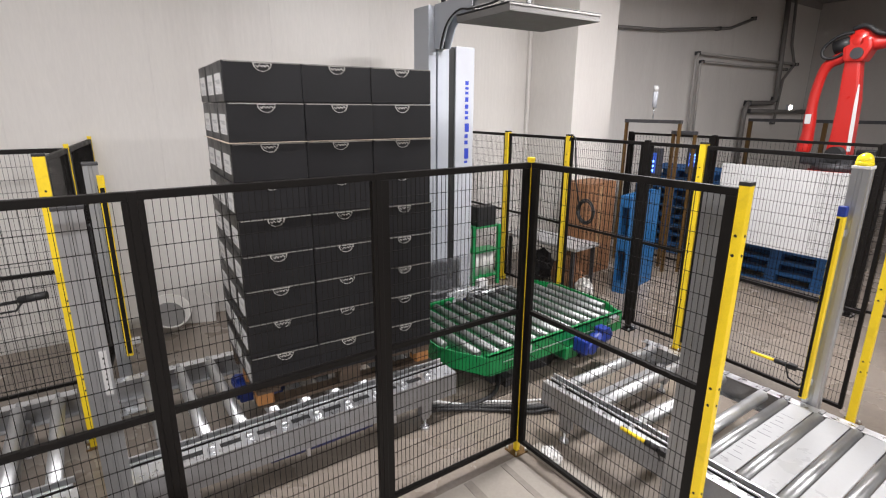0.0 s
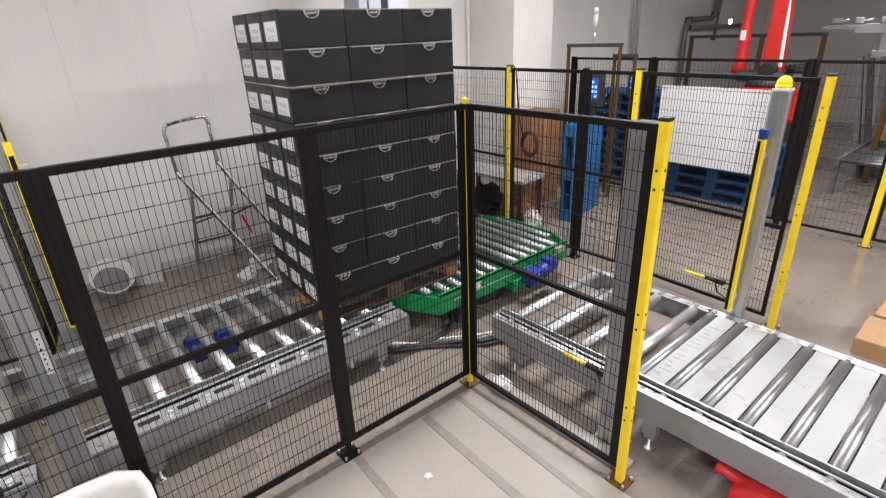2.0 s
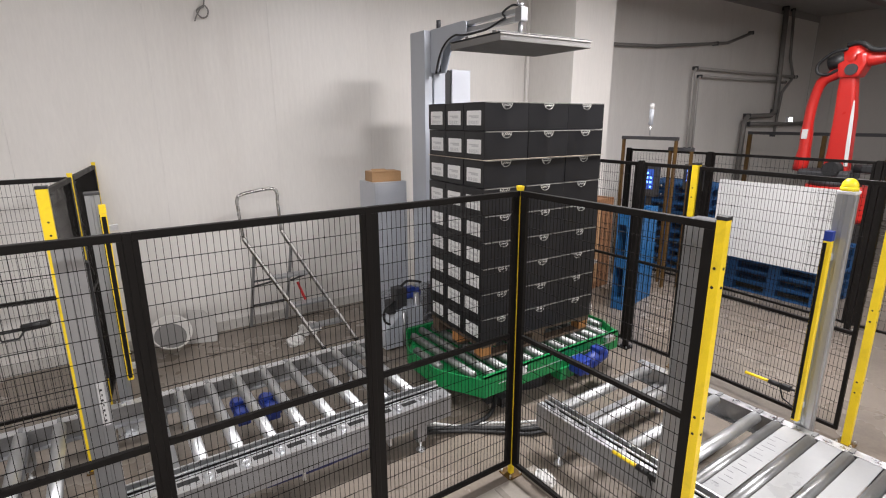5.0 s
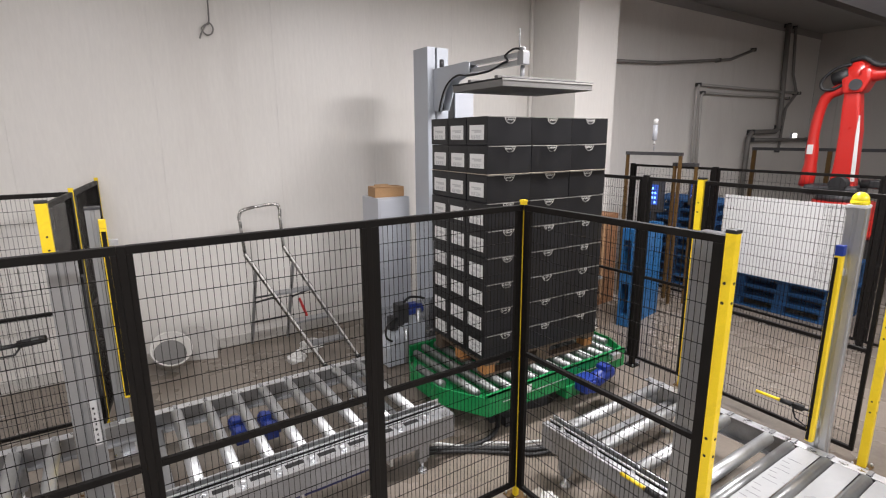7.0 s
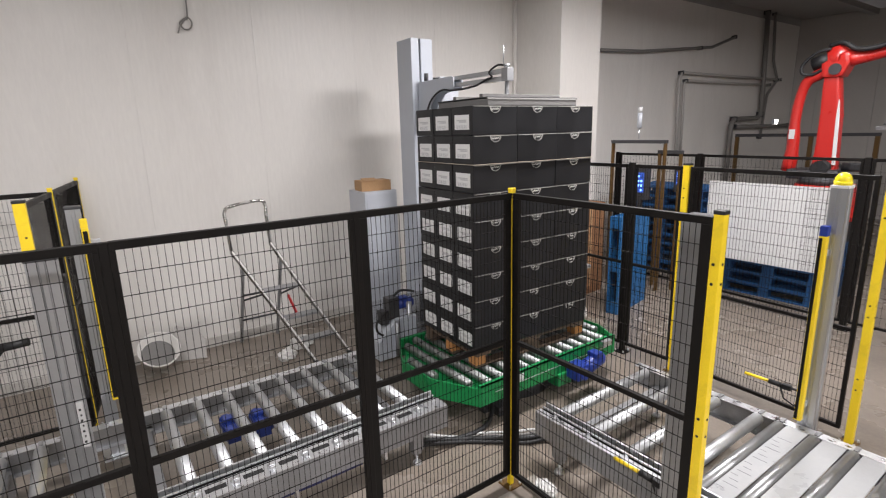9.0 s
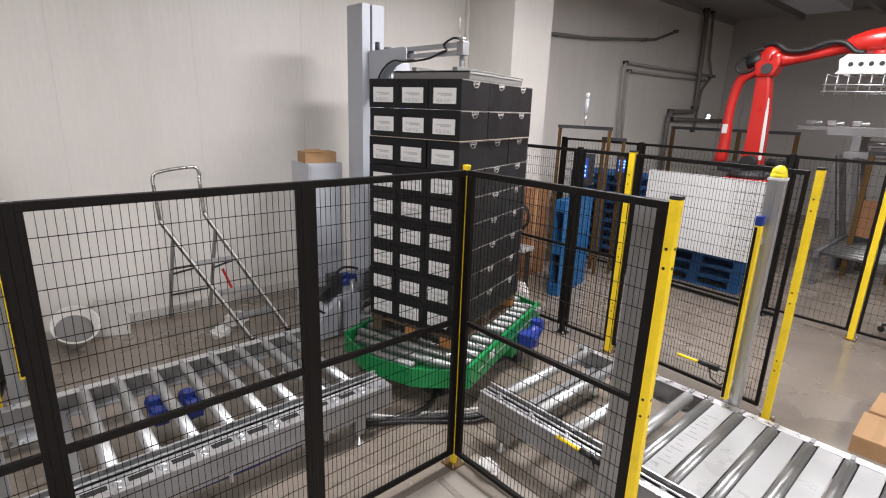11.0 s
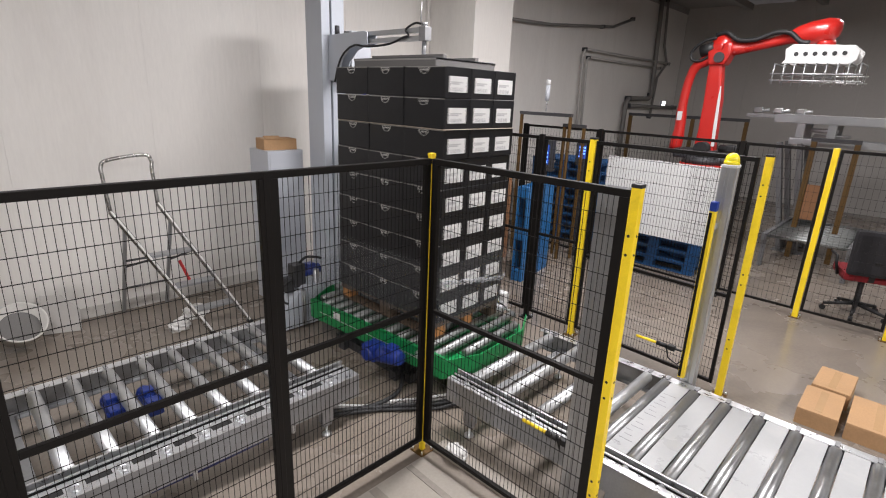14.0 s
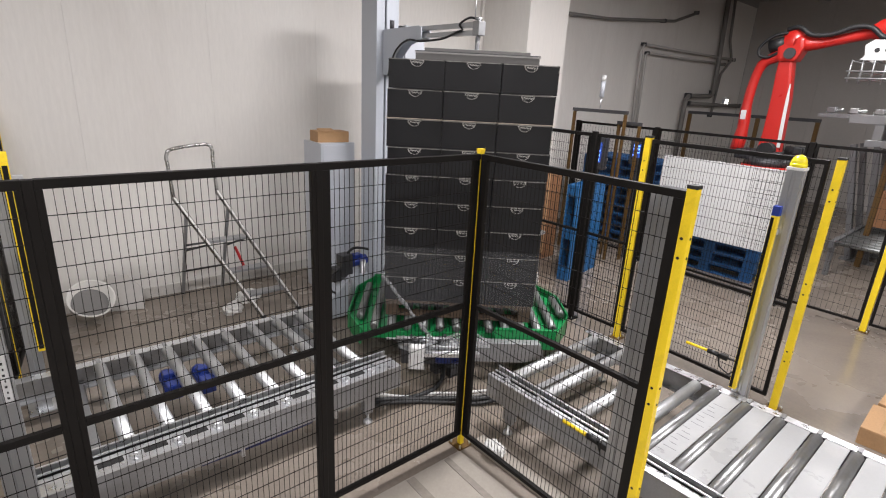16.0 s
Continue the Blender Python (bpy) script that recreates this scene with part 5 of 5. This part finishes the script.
prism(bm, [(-0.12, 1.54), (-0.105, 1.86), (-0.088, 2.3), (-0.045, 2.62), (-0.015, 2.86), (0.155, 2.86), (0.155, 2.62), (0.145, 2.3), (0.15, 1.86), (0.18, 1.54)], "x", -0.085, 0.085, 0.035)
part("lower_arm", bm, M["red"], robot, "red lower arm casting")
# gloss highlight down the lower arm's edge, modelled as a thin white strip
bm = B()
prism(bm, [(-0.118, 1.66), (-0.106, 1.95), (-0.088, 2.3), (-0.068, 2.5), (-0.055, 2.5), (-0.05, 2.3), (-0.06, 1.95), (-0.075, 1.66)], "x", -0.097, -0.0855, 0.003)
part("cover_strip", bm, M["label"], robot, "white strip put in as the glossy highlight on the arm's edge")
bm = B()
tube(bm, curve([(-0.02, 0.46, 1.56), (-0.02, 0.435, 1.86), (-0.02, 0.445, 2.2), (-0.02, 0.425, 2.5), (-0.02, 0.365, 2.74), (-0.02, 0.24, 2.83), (-0.02, 0.1, 2.9)], 3), [0.09] * 3 + [0.076] * 3 + [0.064] * 3 + [0.062] * 3 + [0.068] * 3 + [0.075] * 3 + [0.095], 16)
part("parallel_link", bm, M["red"], robot, "red parallel link rod")
bm = B()
box(bm, -0.1, 0.405, 2.0, -0.085, 0.475, 2.13, 0.004)
part("warning_plate", bm, M["label"], robot)
bm = B()
ball(bm, (0, 0.04, 3.03), 0.165, (0.85, 0.95, 1.08), 24, 16)
prism(bm, [(-0.06, 2.78), (0.16, 2.78), (0.19, 2.95), (0.12, 3.1), (-0.1, 3.08), (-0.13, 2.95)], "x", -0.13, 0.13, 0.04)
part("elbow", bm, M["red"], robot)
bm = B()
tube(bm, [(-0.15, 0.02, 2.88), (-0.13, 0.02, 2.88)], 0.07, 18)
part("elbow_bolt", bm, M["dark_steel"], robot, "dark elbow bearing cover")
bm = B()
tube(bm, [(0, 0.0, 3.02), (0, -0.16, 3.0), (0, -0.3, 3.01), (0, -0.55, 3.06), (0, -0.76, 3.11), (0, -0.86, 3.14), (0, -1.0, 3.165), (0, -1.16, 3.185), (0, -1.23, 3.18), (0, -1.27, 3.17), (0, -1.29, 3.165)], [0.14, 0.085, 0.066, 0.062, 0.072, 0.115, 0.138, 0.148, 0.14, 0.11, 0.05], 20)
part("upper_arm", bm, M["red"], robot, "red tapering upper arm")
bm = B()
tube(bm, [(0, -1.17, 2.99), (0, -1.17, 3.06)], 0.1, 18)
part("wrist_flange", bm, M["red"], robot)
bm = B()
tube(bm, curve([(-0.1, 0.1, 3.14), (-0.12, 0.26, 3.1), (-0.12, 0.4, 2.97), (-0.12, 0.39, 2.86), (-0.1, 0.28, 2.84), (-0.1, 0.16, 2.9)]), 0.02, 8)
tube(bm, curve([(-0.08, 0.12, 3.18), (-0.1, -0.02, 3.2), (-0.11, -0.18, 3.1), (-0.11, -0.4, 3.1), (-0.11, -0.6, 3.17), (-0.13, -0.78, 3.16), (-0.16, -0.92, 3.05), (-0.16, -1.02, 3.03)]), 0.03, 8)
tube(bm, [(-0.05, 0.3, 2.97), (-0.05, 0.12, 3.02)], 0.085, 14)
part("cable_harness", bm, M["rubber"], robot, "black cable harness")
bm = B()
prism(bm, [(-0.82, 2.76), (-0.78, 2.71), (-1.5, 2.69), (-1.56, 2.74), (-1.58, 2.85), (-1.52, 2.91), (-0.88, 2.94), (-0.8, 2.88)], "x", -0.22, -0.19, 0.01)
prism(bm, [(-0.82, 2.76), (-0.78, 2.71), (-1.5, 2.69), (-1.56, 2.74), (-1.58, 2.85), (-1.52, 2.91), (-0.88, 2.94), (-0.8, 2.88)], "x", 0.19, 0.22, 0.01)
box(bm, -0.19, -1.48, 2.84, 0.19, -0.9, 2.9)
gripper = part("gripper", bm, M["label"], robot, "white plate gripper", at=pose(0, 0.015, 0.075))
for k in range(6):
    bm = B()
    y = -0.93 - k * 0.1
    tube(bm, [(-0.226, y, 2.82), (-0.2205, y, 2.82)], 0.026, 14)
    part("lightening_hole", bm, M["rubber"], gripper)
for z in (2.5, 2.58):
    for x in (-0.28, 0.28):
        bm = B()
        tube(bm, [(x, -0.7, z), (x, -1.66, z - 0.01)], 0.011, 8)
        part("tine_bar", bm, M["roller"], gripper)
for k in range(9):
    bm = B()
    y = -0.73 - k * 0.112
    tube(bm, [(-0.28, y, 2.45), (-0.28, y, 2.7), (0.28, y, 2.7), (0.28, y, 2.45)], 0.01, 6)
    part("finger", bm, M["roller"], gripper)

# raised conveyor past the robot
feed = thing("raised_conveyor", "raised aluminium framed box conveyor beside the robot", "conveyor", pose(8.0, 0, 0))
for x in (-0.3, 0.3):
    bm = B()
    box(bm, x - 0.03, -4.6, 2.02, x + 0.03, 0.06, 2.15, 0.006)
    part("side_beam", bm, M["alu"], feed)
    bm = B()
    box(bm, x - 0.03, -4.6, 1.7, x + 0.03, -0.2, 1.8, 0.006)
    part("lower_beam", bm, M["alu"], feed)
    for y in (-0.32, -0.72, -1.9, -3.4):
        bm = B()
        box(bm, x - 0.028, y - 0.055, 1.8005, x + 0.028, y + 0.055, 2.0195, 0.006)
        part("upright", bm, M["alu"], feed)
    for y, lean in ((-0.08, -0.4), (-0.36, -0.62), (-2.2, -2.2), (-3.9, -3.9)):
        bm = B()
        bar(bm, (x, y, 1.72), (x, lean, 0.02), 0.07, 0.11, (1, 0, 0))
        leg_ = part("leg", bm, M["grey_steel"], feed, "grey steel leg plate")
        bm = B()
        box(bm, x - 0.09, lean - 0.1, 0, x + 0.09, lean + 0.1, 0.02, 0.004)
        part("foot_plate", bm, M["grey_steel"], leg_)
    bm = B()
    box(bm, x - 0.025, -3.85, 0.4, x + 0.025, -0.4, 0.46, 0.004)
    part("stretcher", bm, M["grey_steel"], feed)
bm = B()
box(bm, -0.27, -4.5, 2.06, 0.27, 0.0, 2.09)
part("belt", bm, M["rubber"], feed)
for k in range(4):
    y = -0.45 - k * 1.0
    bm = B()
    tube(bm, [(-0.26, y, 1.93), (-0.26, y - 0.34, 1.93)], 0.032, 12)
    part("air_cylinder", bm, M["roller"], feed, "bright air cylinder")
    bm = B()
    tube(bm, [(-0.2, y - 0.04, 1.85), (-0.2, y - 0.5, 1.86)], 0.02, 10)
    part("guide_rod", bm, M["roller"], feed)
for y in (0.38, 0.1, -0.2):
    bm = B()
    box(bm, -0.36, y - 0.13, 2.155, -0.22, y - 0.02, 2.235, 0.012)
    tube(bm, [(-0.29, y, 2.17), (-0.29, y - 0.22, 2.2)], 0.022, 10)
    part("pusher", bm, M["roller" if y < 0.2 else "plate"], feed)
bm = B()
box(bm, -0.33, 0.061, 2.08, 0.33, 0.46, 2.14, 0.006)
part("end_plate", bm, M["plate"], feed)
lower = thing("floor_conveyor", "low grey conveyor frame beyond the robot cell", "conveyor", pose(7.2, -0.9, 0))
for y in (-0.5, 0.5):
    bm = B()
    box(bm, -0.8, y - 0.03, 0.4, 0.9, y + 0.03, 0.5, 0.005)
    part("side_beam", bm, M["grey_steel"], lower)
    for x in (-0.7, 0.8):
        bm = B()
        box(bm, x - 0.03, y - 0.03, 0, x + 0.03, y + 0.03, 0.4, 0.004)
        part("leg", bm, M["grey_steel"], lower)
me = roller(0.94, 0.03, "roller_worn")
for k in range(9):
    part("roller", me, None, lower, at=pose(-0.72 + k * 0.19, -0.47, 0.47))
# bronze door frames at the back of the cell
for x, ys, z in ((9.6, (3.3, 1.94, 0.92), 1.95), (7.4, (-0.58, -1.1), 1.78)):
    portal = thing("door_frame", "dark bronze steel door frame at the back of the robot cell", "door frame", group="cell door frames")
    for y in ys:
        bm = B()
        box(bm, x - 0.03, y - 0.035, 0, x + 0.03, y + 0.035, z, 0.004)
        part("upright", bm, M["bronze"], portal)
    bm = B()
    box(bm, x - 0.035, ys[-1] - 0.04, z + 0.0005, x + 0.035, ys[0] + 0.04, z + 0.06, 0.004)
    part("lintel", bm, M["dark_steel"], portal)
bm = B()
box(bm, 7.38, -0.9, 0.62, 7.42, -0.62, 1.15, 0.004)
plain("brown_board", "brown board hung in the bronze door frame", "board", bm, M["kraft_dark"], "sheet")

# ---- pipes and fittings on the wall ----
def wall_pipe(label, pts, r, material="pipe"):
    p = thing("wall_pipe", label, "pipe", group="wall pipes")
    bm = B()
    tube(bm, [(x, WALL_Y - 0.05 - r, z) for x, z in pts], r, 10)
    part("pipe_run", bm, M[material], p)
    for x, z in pts[::2]:
        bm = B()
        box(bm, x - 0.015, WALL_Y - 0.054 - 2 * r, z - r - 0.006, x + 0.015, WALL_Y - 0.001, z + r + 0.006, 0.003)
        part("clip", bm, M["dark_steel"], p)


wall_pipe("grey service pipe along the wall", [(4.6, 3.42), (6.4, 3.5), (8.3, 3.68), (8.7, 3.72), (9.6, 3.98)], 0.028)
wall_pipe("pale conduit loop on the wall", [(7.68, 1.7), (7.62, 3.1), (7.7, 3.2), (9.5, 3.2), (11.9, 3.21)], 0.028, "wall_grey")
wall_pipe("pale conduit loop on the wall", [(7.86, 1.7), (7.8, 3.0), (7.88, 3.06), (9.6, 3.06), (11.4, 3.08)], 0.024, "wall_grey")
wall_pipe("dark drop pipe on the wall", [(10.88, 4.6), (11.0, 3.2), (11.06, 2.42), (10.9, 2.34), (9.85, 2.32), (9.72, 2.2), (9.7, 0.3)], 0.052)
wall_pipe("grey cable pipe on the wall", [(11.28, 4.6), (11.45, 3.6), (11.75, 3.2), (11.3, 2.85), (11.2, 1.9)], 0.03)
wall_pipe("dark pipe rail along the wall", [(9.9, 2.16), (11.4, 2.15), (12.7, 2.15)], 0.045)
lampw = thing("wall_lamp", "small lit square lamp on the wall", "wall lamp", pose(12.0, WALL_Y, 2.24))
bm = B()
box(bm, -0.1, -0.06, -0.07, 0.1, -0.001, 0.07, 0.01)
part("housing", bm, M["grey_panel"], lampw)
bm = B()
box(bm, -0.085, -0.066, -0.055, 0.085, -0.0605, 0.055)
part("lens", bm, M["lamp"], lampw, "glowing lens")
hook = thing("wall_hook", "loose cable loop hanging from the wall", "cable", pose(-0.9, WALL_Y, 3.3))
bm = B()
tube(bm, curve([(0.02, -0.02, 0.6), (0.02, -0.03, 0.1), (-0.02, -0.035, 0.04), (-0.055, -0.03, 0.0), (-0.02, -0.03, -0.05), (0.03, -0.035, -0.04), (0.05, -0.03, 0.02), (0.01, -0.03, 0.06), (-0.05, -0.03, -0.02), (-0.08, -0.03, -0.09)]), 0.007, 6)
part("loop", bm, M["pipe"], hook)
duct = thing("ceiling_duct", "pale ceiling cooler housing with a louvred edge", "ceiling duct", pose(8.6, 0.95, 4.14))
bm = B()
box(bm, -1.6, -0.35, 0.0, 1.4, 0.35, 0.26, 0.03)
part("housing", bm, M["grey_panel"], duct)
for k in range(6):
    bm = B()
    box(bm, 1.4, -0.3 + k * 0.1, 0.04, 1.43, -0.24 + k * 0.1, 0.22, 0.006)
    part("louvre", bm, M["alu"], duct)
for x in (-1.2, 1.0):
    bm = B()
    box(bm, x - 0.02, -0.02, 0.26, x + 0.02, 0.02, 0.48)
    part("hanger", bm, M["zinc"], duct)

# ---- loose things on the open floor ----
def carton(x, y, w, d, h, turn, label):
    c = thing("cardboard_carton", label, "cardboard box", pose(x, y, 0, 0, 0, turn), "floor cartons")
    bm = B()
    box(bm, -w / 2, -d / 2, 0, w / 2, d / 2, h, 0.004)
    part("box_body", bm, M["kraft"], c)
    for s in (-1, 1):
        bm = B()
        box(bm, -w / 2 + 0.002, s * 0.0015, h, w / 2 - 0.002, s * (d / 2 - 0.002), h + 0.004)
        part("flap", bm, M["kraft"], c)
    bm = B()
    box(bm, -w / 2 + 0.04, -0.025, h + 0.0042, w / 2 - 0.04, 0.025, h + 0.0052)
    part("tape", bm, M["tape"], c, "glossy clear packing tape")


carton(2.46, -1.765, 0.44, 0.25, 0.125, 1, "brown taped cardboard carton lying on the floor")
carton(2.92, -1.785, 0.42, 0.25, 0.13, -1, "brown cardboard carton lying behind another")
carton(2.52, -2.10, 0.5, 0.34, 0.125, 1, "brown closed cardboard carton beside two others")

crate = thing("black_crate", "open black plastic crate beside the cartons", "crate", pose(2.62, -2.48, 0, 0, 0, 3))
bm = B()
box(bm, -0.2, -0.15, 0, 0.2, 0.15, 0.02, 0.004)
for s_ in (-1, 1):
    box(bm, -0.2, s_ * 0.14, 0.02, 0.2, s_ * 0.15, 0.17, 0.003)
    box(bm, s_ * 0.19, -0.14, 0.02, s_ * 0.2, 0.14, 0.17, 0.003)
part("crate_body", bm, M["rubber"], crate)
crumpled("plastic_bag", "crumpled white plastic bag filling the black crate", "bag", pose(2.62, -2.48, 0.0205), (0.13, 0.1, 0.15), M["rag"], 11.0)

chair = thing("office_chair", "black office chair with dark red seat edges on castors", "office chair", pose(5.25, -1.66, 0, 0, 0, 20))
bm = B()
box(bm, -0.25, -0.25, 0.44, 0.25, 0.25, 0.54, 0.045)
part("seat", bm, M["red_cloth"], chair, "dark red padded seat")
bm = B()
box(bm, -0.3, -0.24, 0.52, -0.19, 0.24, 1.02, 0.045)
part("backrest", bm, M["dark_cloth"], chair, "black padded backrest")
bm = B()
tube(bm, [(0, 0, 0.1), (0, 0, 0.44)], 0.03, 12)
part("column", bm, M["dark_steel"], chair)
for k in range(5):
    a = k * math.tau / 5 + 0.3
    bm = B()
    tube(bm, [(0.03 * math.cos(a), 0.03 * math.sin(a), 0.13), (0.3 * math.cos(a), 0.3 * math.sin(a), 0.075)], [0.026, 0.016], 8)
    spoke = part("base_arm", bm, M["rubber"], chair)
    bm = B()
    c, s = math.cos(a), math.sin(a)
    tube(bm, [(0.3 * c - 0.02 * s, 0.3 * s + 0.02 * c, 0.03), (0.3 * c + 0.02 * s, 0.3 * s - 0.02 * c, 0.03)], 0.03, 12)
    part("castor", bm, M["rubber"], spoke)
for s in (-1, 1):
    bm = B()
    tube(bm, [(-0.1, s * 0.27, 0.47), (-0.12, s * 0.31, 0.6), (-0.1, s * 0.31, 0.68), (0.12, s * 0.31, 0.68)], 0.016, 8)
    part("armrest", bm, M["rubber"], chair)
bm = B()
bar(bm, (-0.24, 0, 0.46), (-0.3, 0, 0.7), 0.05, 0.02)
part("back_bar", bm, M["rubber"], chair)

can = thing("jerrycan", "red plastic jerrycan lying under the outfeed", "jerrycan", pose(0.37, -1.79, 0, 0, 0, -86))
bm = B()
prism(bm, [(-0.2, 0.0), (0.2, 0.0), (0.2, 0.14), (0.02, 0.17), (-0.12, 0.15), (-0.2, 0.1)], "y", -0.1, 0.1, 0.025)
part("body", bm, M["red_plastic"], can)
bm = B()
tube(bm, [(-0.16, 0, 0.1), (-0.26, 0, 0.12), (-0.29, 0, 0.12)], [0.032, 0.028, 0.034], 14)
part("cap", bm, M["red_plastic"], can)
bm = B()
tube(bm, [(-0.1, 0, 0.155), (-0.06, 0, 0.21), (0.06, 0, 0.215), (0.1, 0, 0.16)], 0.014, 8)
part("handle", bm, M["red_plastic"], can)

tub = thing("waste_bin", "open white plastic waste bin with a thick rim", "waste bin", pose(-2.27, -0.5, 0))
bm = B()
W, D, Z = 0.32, 0.28, 0.78
rings = []
for f, z, inset in ((0.8, 0.0, 0), (1.0, Z - 0.05, 0), (1.06, Z - 0.04, 0), (1.06, Z, 0), (0.98, Z + 0.002, 0), (0.96, Z - 0.05, 0), (0.78, 0.03, 0)):
    ring = []
    for k in range(24):
        a = (k + 0.5) * math.tau / 24
        c, s = math.cos(a), math.sin(a)
        q = (abs(c) ** 5 + abs(s) ** 5) ** -0.2
        ring.append(bm.verts.new((c * q * W * f, s * q * D * f, z)))
    rings.append(ring)
for a, b in zip(rings, rings[1:]):
    for k in range(24):
        bm.faces.new((a[k], a[(k + 1) % 24], b[(k + 1) % 24], b[k])).smooth = True
bm.faces.new(rings[0][::-1])
bm.faces.new(rings[-1])
part("tub", bm, M["bin"], tub)
bm = B()
plain("cable_tie", "small cut white cable tie on the floor", "litter", tube(bm, [(0.0, 0.0, 0.01), (0.04, 0.05, 0.01), (0.07, 0.02, 0.012), (0.03, -0.03, 0.01)], 0.004, 6), M["label"], "strip", pose(-0.62, -0.95, 0))
crumpled("paper_scrap", "small crumpled white paper scrap on the concrete", "litter", pose(-0.74, -0.45, 0.004), (0.022, 0.018, 0.012), M["label"], 4.0)
crumpled("paper_scrap", "small crumpled white paper scrap on the concrete", "litter", pose(-0.42, -1.15, 0.004), (0.025, 0.02, 0.012), M["label"], 6.0)

# cables on the floor between the conveyors
for k, (off, r, m, lab) in enumerate(((0.0, 0.02, "rubber", "thick black cable hose on the floor"), (0.05, 0.012, "pipe", "grey cable on the floor"), (-0.05, 0.014, "rubber", "black cable on the floor"), (0.1, 0.01, "label", "pale cable on the floor"))):
    hose = thing("floor_cable", lab, "cable", group="floor cables")
    bm = B()
    pts = [(-0.36, 0.62 + off, 0.11), (-0.2, 0.64 + off, 0.06), (0.02, 0.56 + off * 0.6, r + 0.004), (0.2, 0.44 + off, r + 0.004), (0.38, 0.30 + off * 1.2, r + 0.004), (0.52, 0.22 + off, 0.03), (0.66, 0.08 + off, 0.06)]
    tube(bm, curve(pts), r, 8)
    part("sheath", bm, M[m], hose)
hose = thing("floor_cable", "black cable hose rising to the turntable", "cable", group="floor cables")
bm = B()
tube(bm, curve([(-0.1, 0.6, 0.03), (0.15, 0.56, 0.025), (0.33, 0.6, 0.03), (0.45, 0.7, 0.08), (0.52, 0.85, 0.1)]), 0.018, 8)
part("sheath", bm, M["rubber"], hose)
tray = thing("cable_tray", "dark cable bundle slung under the infeed frame", "cable", group="floor cables")
bm = B()
tube(bm, [(-1.42, 0.58, 0.175), (-1.1, 0.58, 0.165), (-0.76, 0.58, 0.17)], 0.02, 8)
part("sheath", bm, M["navy"], tray, "navy blue sleeve")
bm = B()
tube(bm, [(-2.15, 0.60, 0.20), (-1.6, 0.60, 0.195), (-0.36, 0.60, 0.195)], 0.014, 8)
part("lead", bm, M["rubber"], tray)
for x in (-1.9, -1.2, -0.6):
    bm = B()
    box(bm, x - 0.01, 0.545, 0.13, x + 0.01, 0.625, 0.225, 0.002)
    part("clip", bm, M["zinc"], tray)


# ---- what moves ----
def motions():
    off = pose(0.012, 0.022, 0)
    slide = [(t, -0.79 + 0.382 * t) for t in (0.0, 0.5, 1.0, 1.5, 2.0, 2.5, 3.0, 3.5, 4.0, 4.4)] + [(4.7, 0.98), (5.0, 0.998), (6.3, 0.998)]
    spin = [(10.1, -3), (10.5, 0.8), (11.0, 16.4), (11.5, 44.5), (12.0, 77.5), (12.5, 117), (13.0, 160), (13.5, 213), (14.0, 271), (14.5, 329), (15.0, 385.5), (15.5, 442), (16.0, 498)]
    drop = [(0.0, 2.835), (4.8, 2.835), (5.2, 2.815), (6.5, 2.672), (7.0, 2.617), (7.5, 2.562), (8.0, 2.512), (8.5, 2.446), (8.8, 2.415), (9.0, 2.407), (16.0, 2.407)]
    times = [round(10.1 + 0.1 * k, 1) for k in range(60)]

    def angle(t):
        """The turntable's turn at t, smooth through the rows of spin."""
        k = max(i for i, row in enumerate(spin[:-1]) if row[0] <= t + 1e-6)
        (t0, a0), (t1, a1) = spin[k], spin[k + 1]
        before, after = spin[max(k - 1, 0)], spin[min(k + 2, len(spin) - 1)]
        m0 = (a1 - before[1]) / (t1 - before[0]) * (t1 - t0) if k else 0.0
        m1 = (after[1] - a0) / (after[0] - t0) * (t1 - t0)
        u = (t - t0) / (t1 - t0)
        return (2 * u ** 3 - 3 * u * u + 1) * a0 + (u ** 3 - 2 * u * u + u) * m0 + (3 * u * u - 2 * u ** 3) * a1 + (u ** 3 - u * u) * m1

    turn = [(t, angle(t)) for t in times]
    on_table = {t: pose(TX, TY, 0, 0, 0, a) @ off for t, a in turn}
    walk(load, [(t, pose(x, CY + 0.018, 0, 0, 0, -3)) for t, x in slide] + list(on_table.items()))
    walk(table, [(0.0, pose(TX, TY, 0))] + [(t, pose(TX, TY, 0, 0, 0, a + 3)) for t, a in turn])
    walk(presser, [(t, pose(0, 0, z)) for t, z in drop])
    walk(platen, [(t, pose(1.0, CY, z, 0, 0, -3)) for t, z in drop[:-1]] + [(t, pose(1.0, CY, 2.407, 0, 0, a)) for t, a in turn])

    def draw(piece, rest, place, reach):
        """The piece waits at the carriage and is laid on the load when the turntable has come round to that angle."""
        laid = [t for t, a in turn if a >= reach]
        walk(piece, [(0.0, rest), (laid[0] - 0.4, rest)] + [(t, on_table[t] @ place) for t in laid])

    for k, (side, sheet, reach) in enumerate(FILM):
        draw(sheet, pose(0.85, 2.335 + 0.006 * k, 0.06, 0, 0, 90), pose(0, 0, TOP - 0.035, 0, 0, side) @ pose(reach, 0, 0), 113 - side if side < 90 else 293 if side == 180 else 383)
    for k, (tail, p, q, reach) in enumerate(TAILS):
        p, q = Vector(p), Vector(q)
        along = (q - p).normalized()
        out = along.cross(Vector((0, 0, 1))).normalized()
        place = Matrix((out, along, out.cross(along))).transposed().to_4x4()
        place.translation = (p + q) / 2
        draw(tail, pose(0.85, 2.325 - 0.01 * k, 0.1 + 0.1 * k, 0, 0, 90), place, reach)


motions()
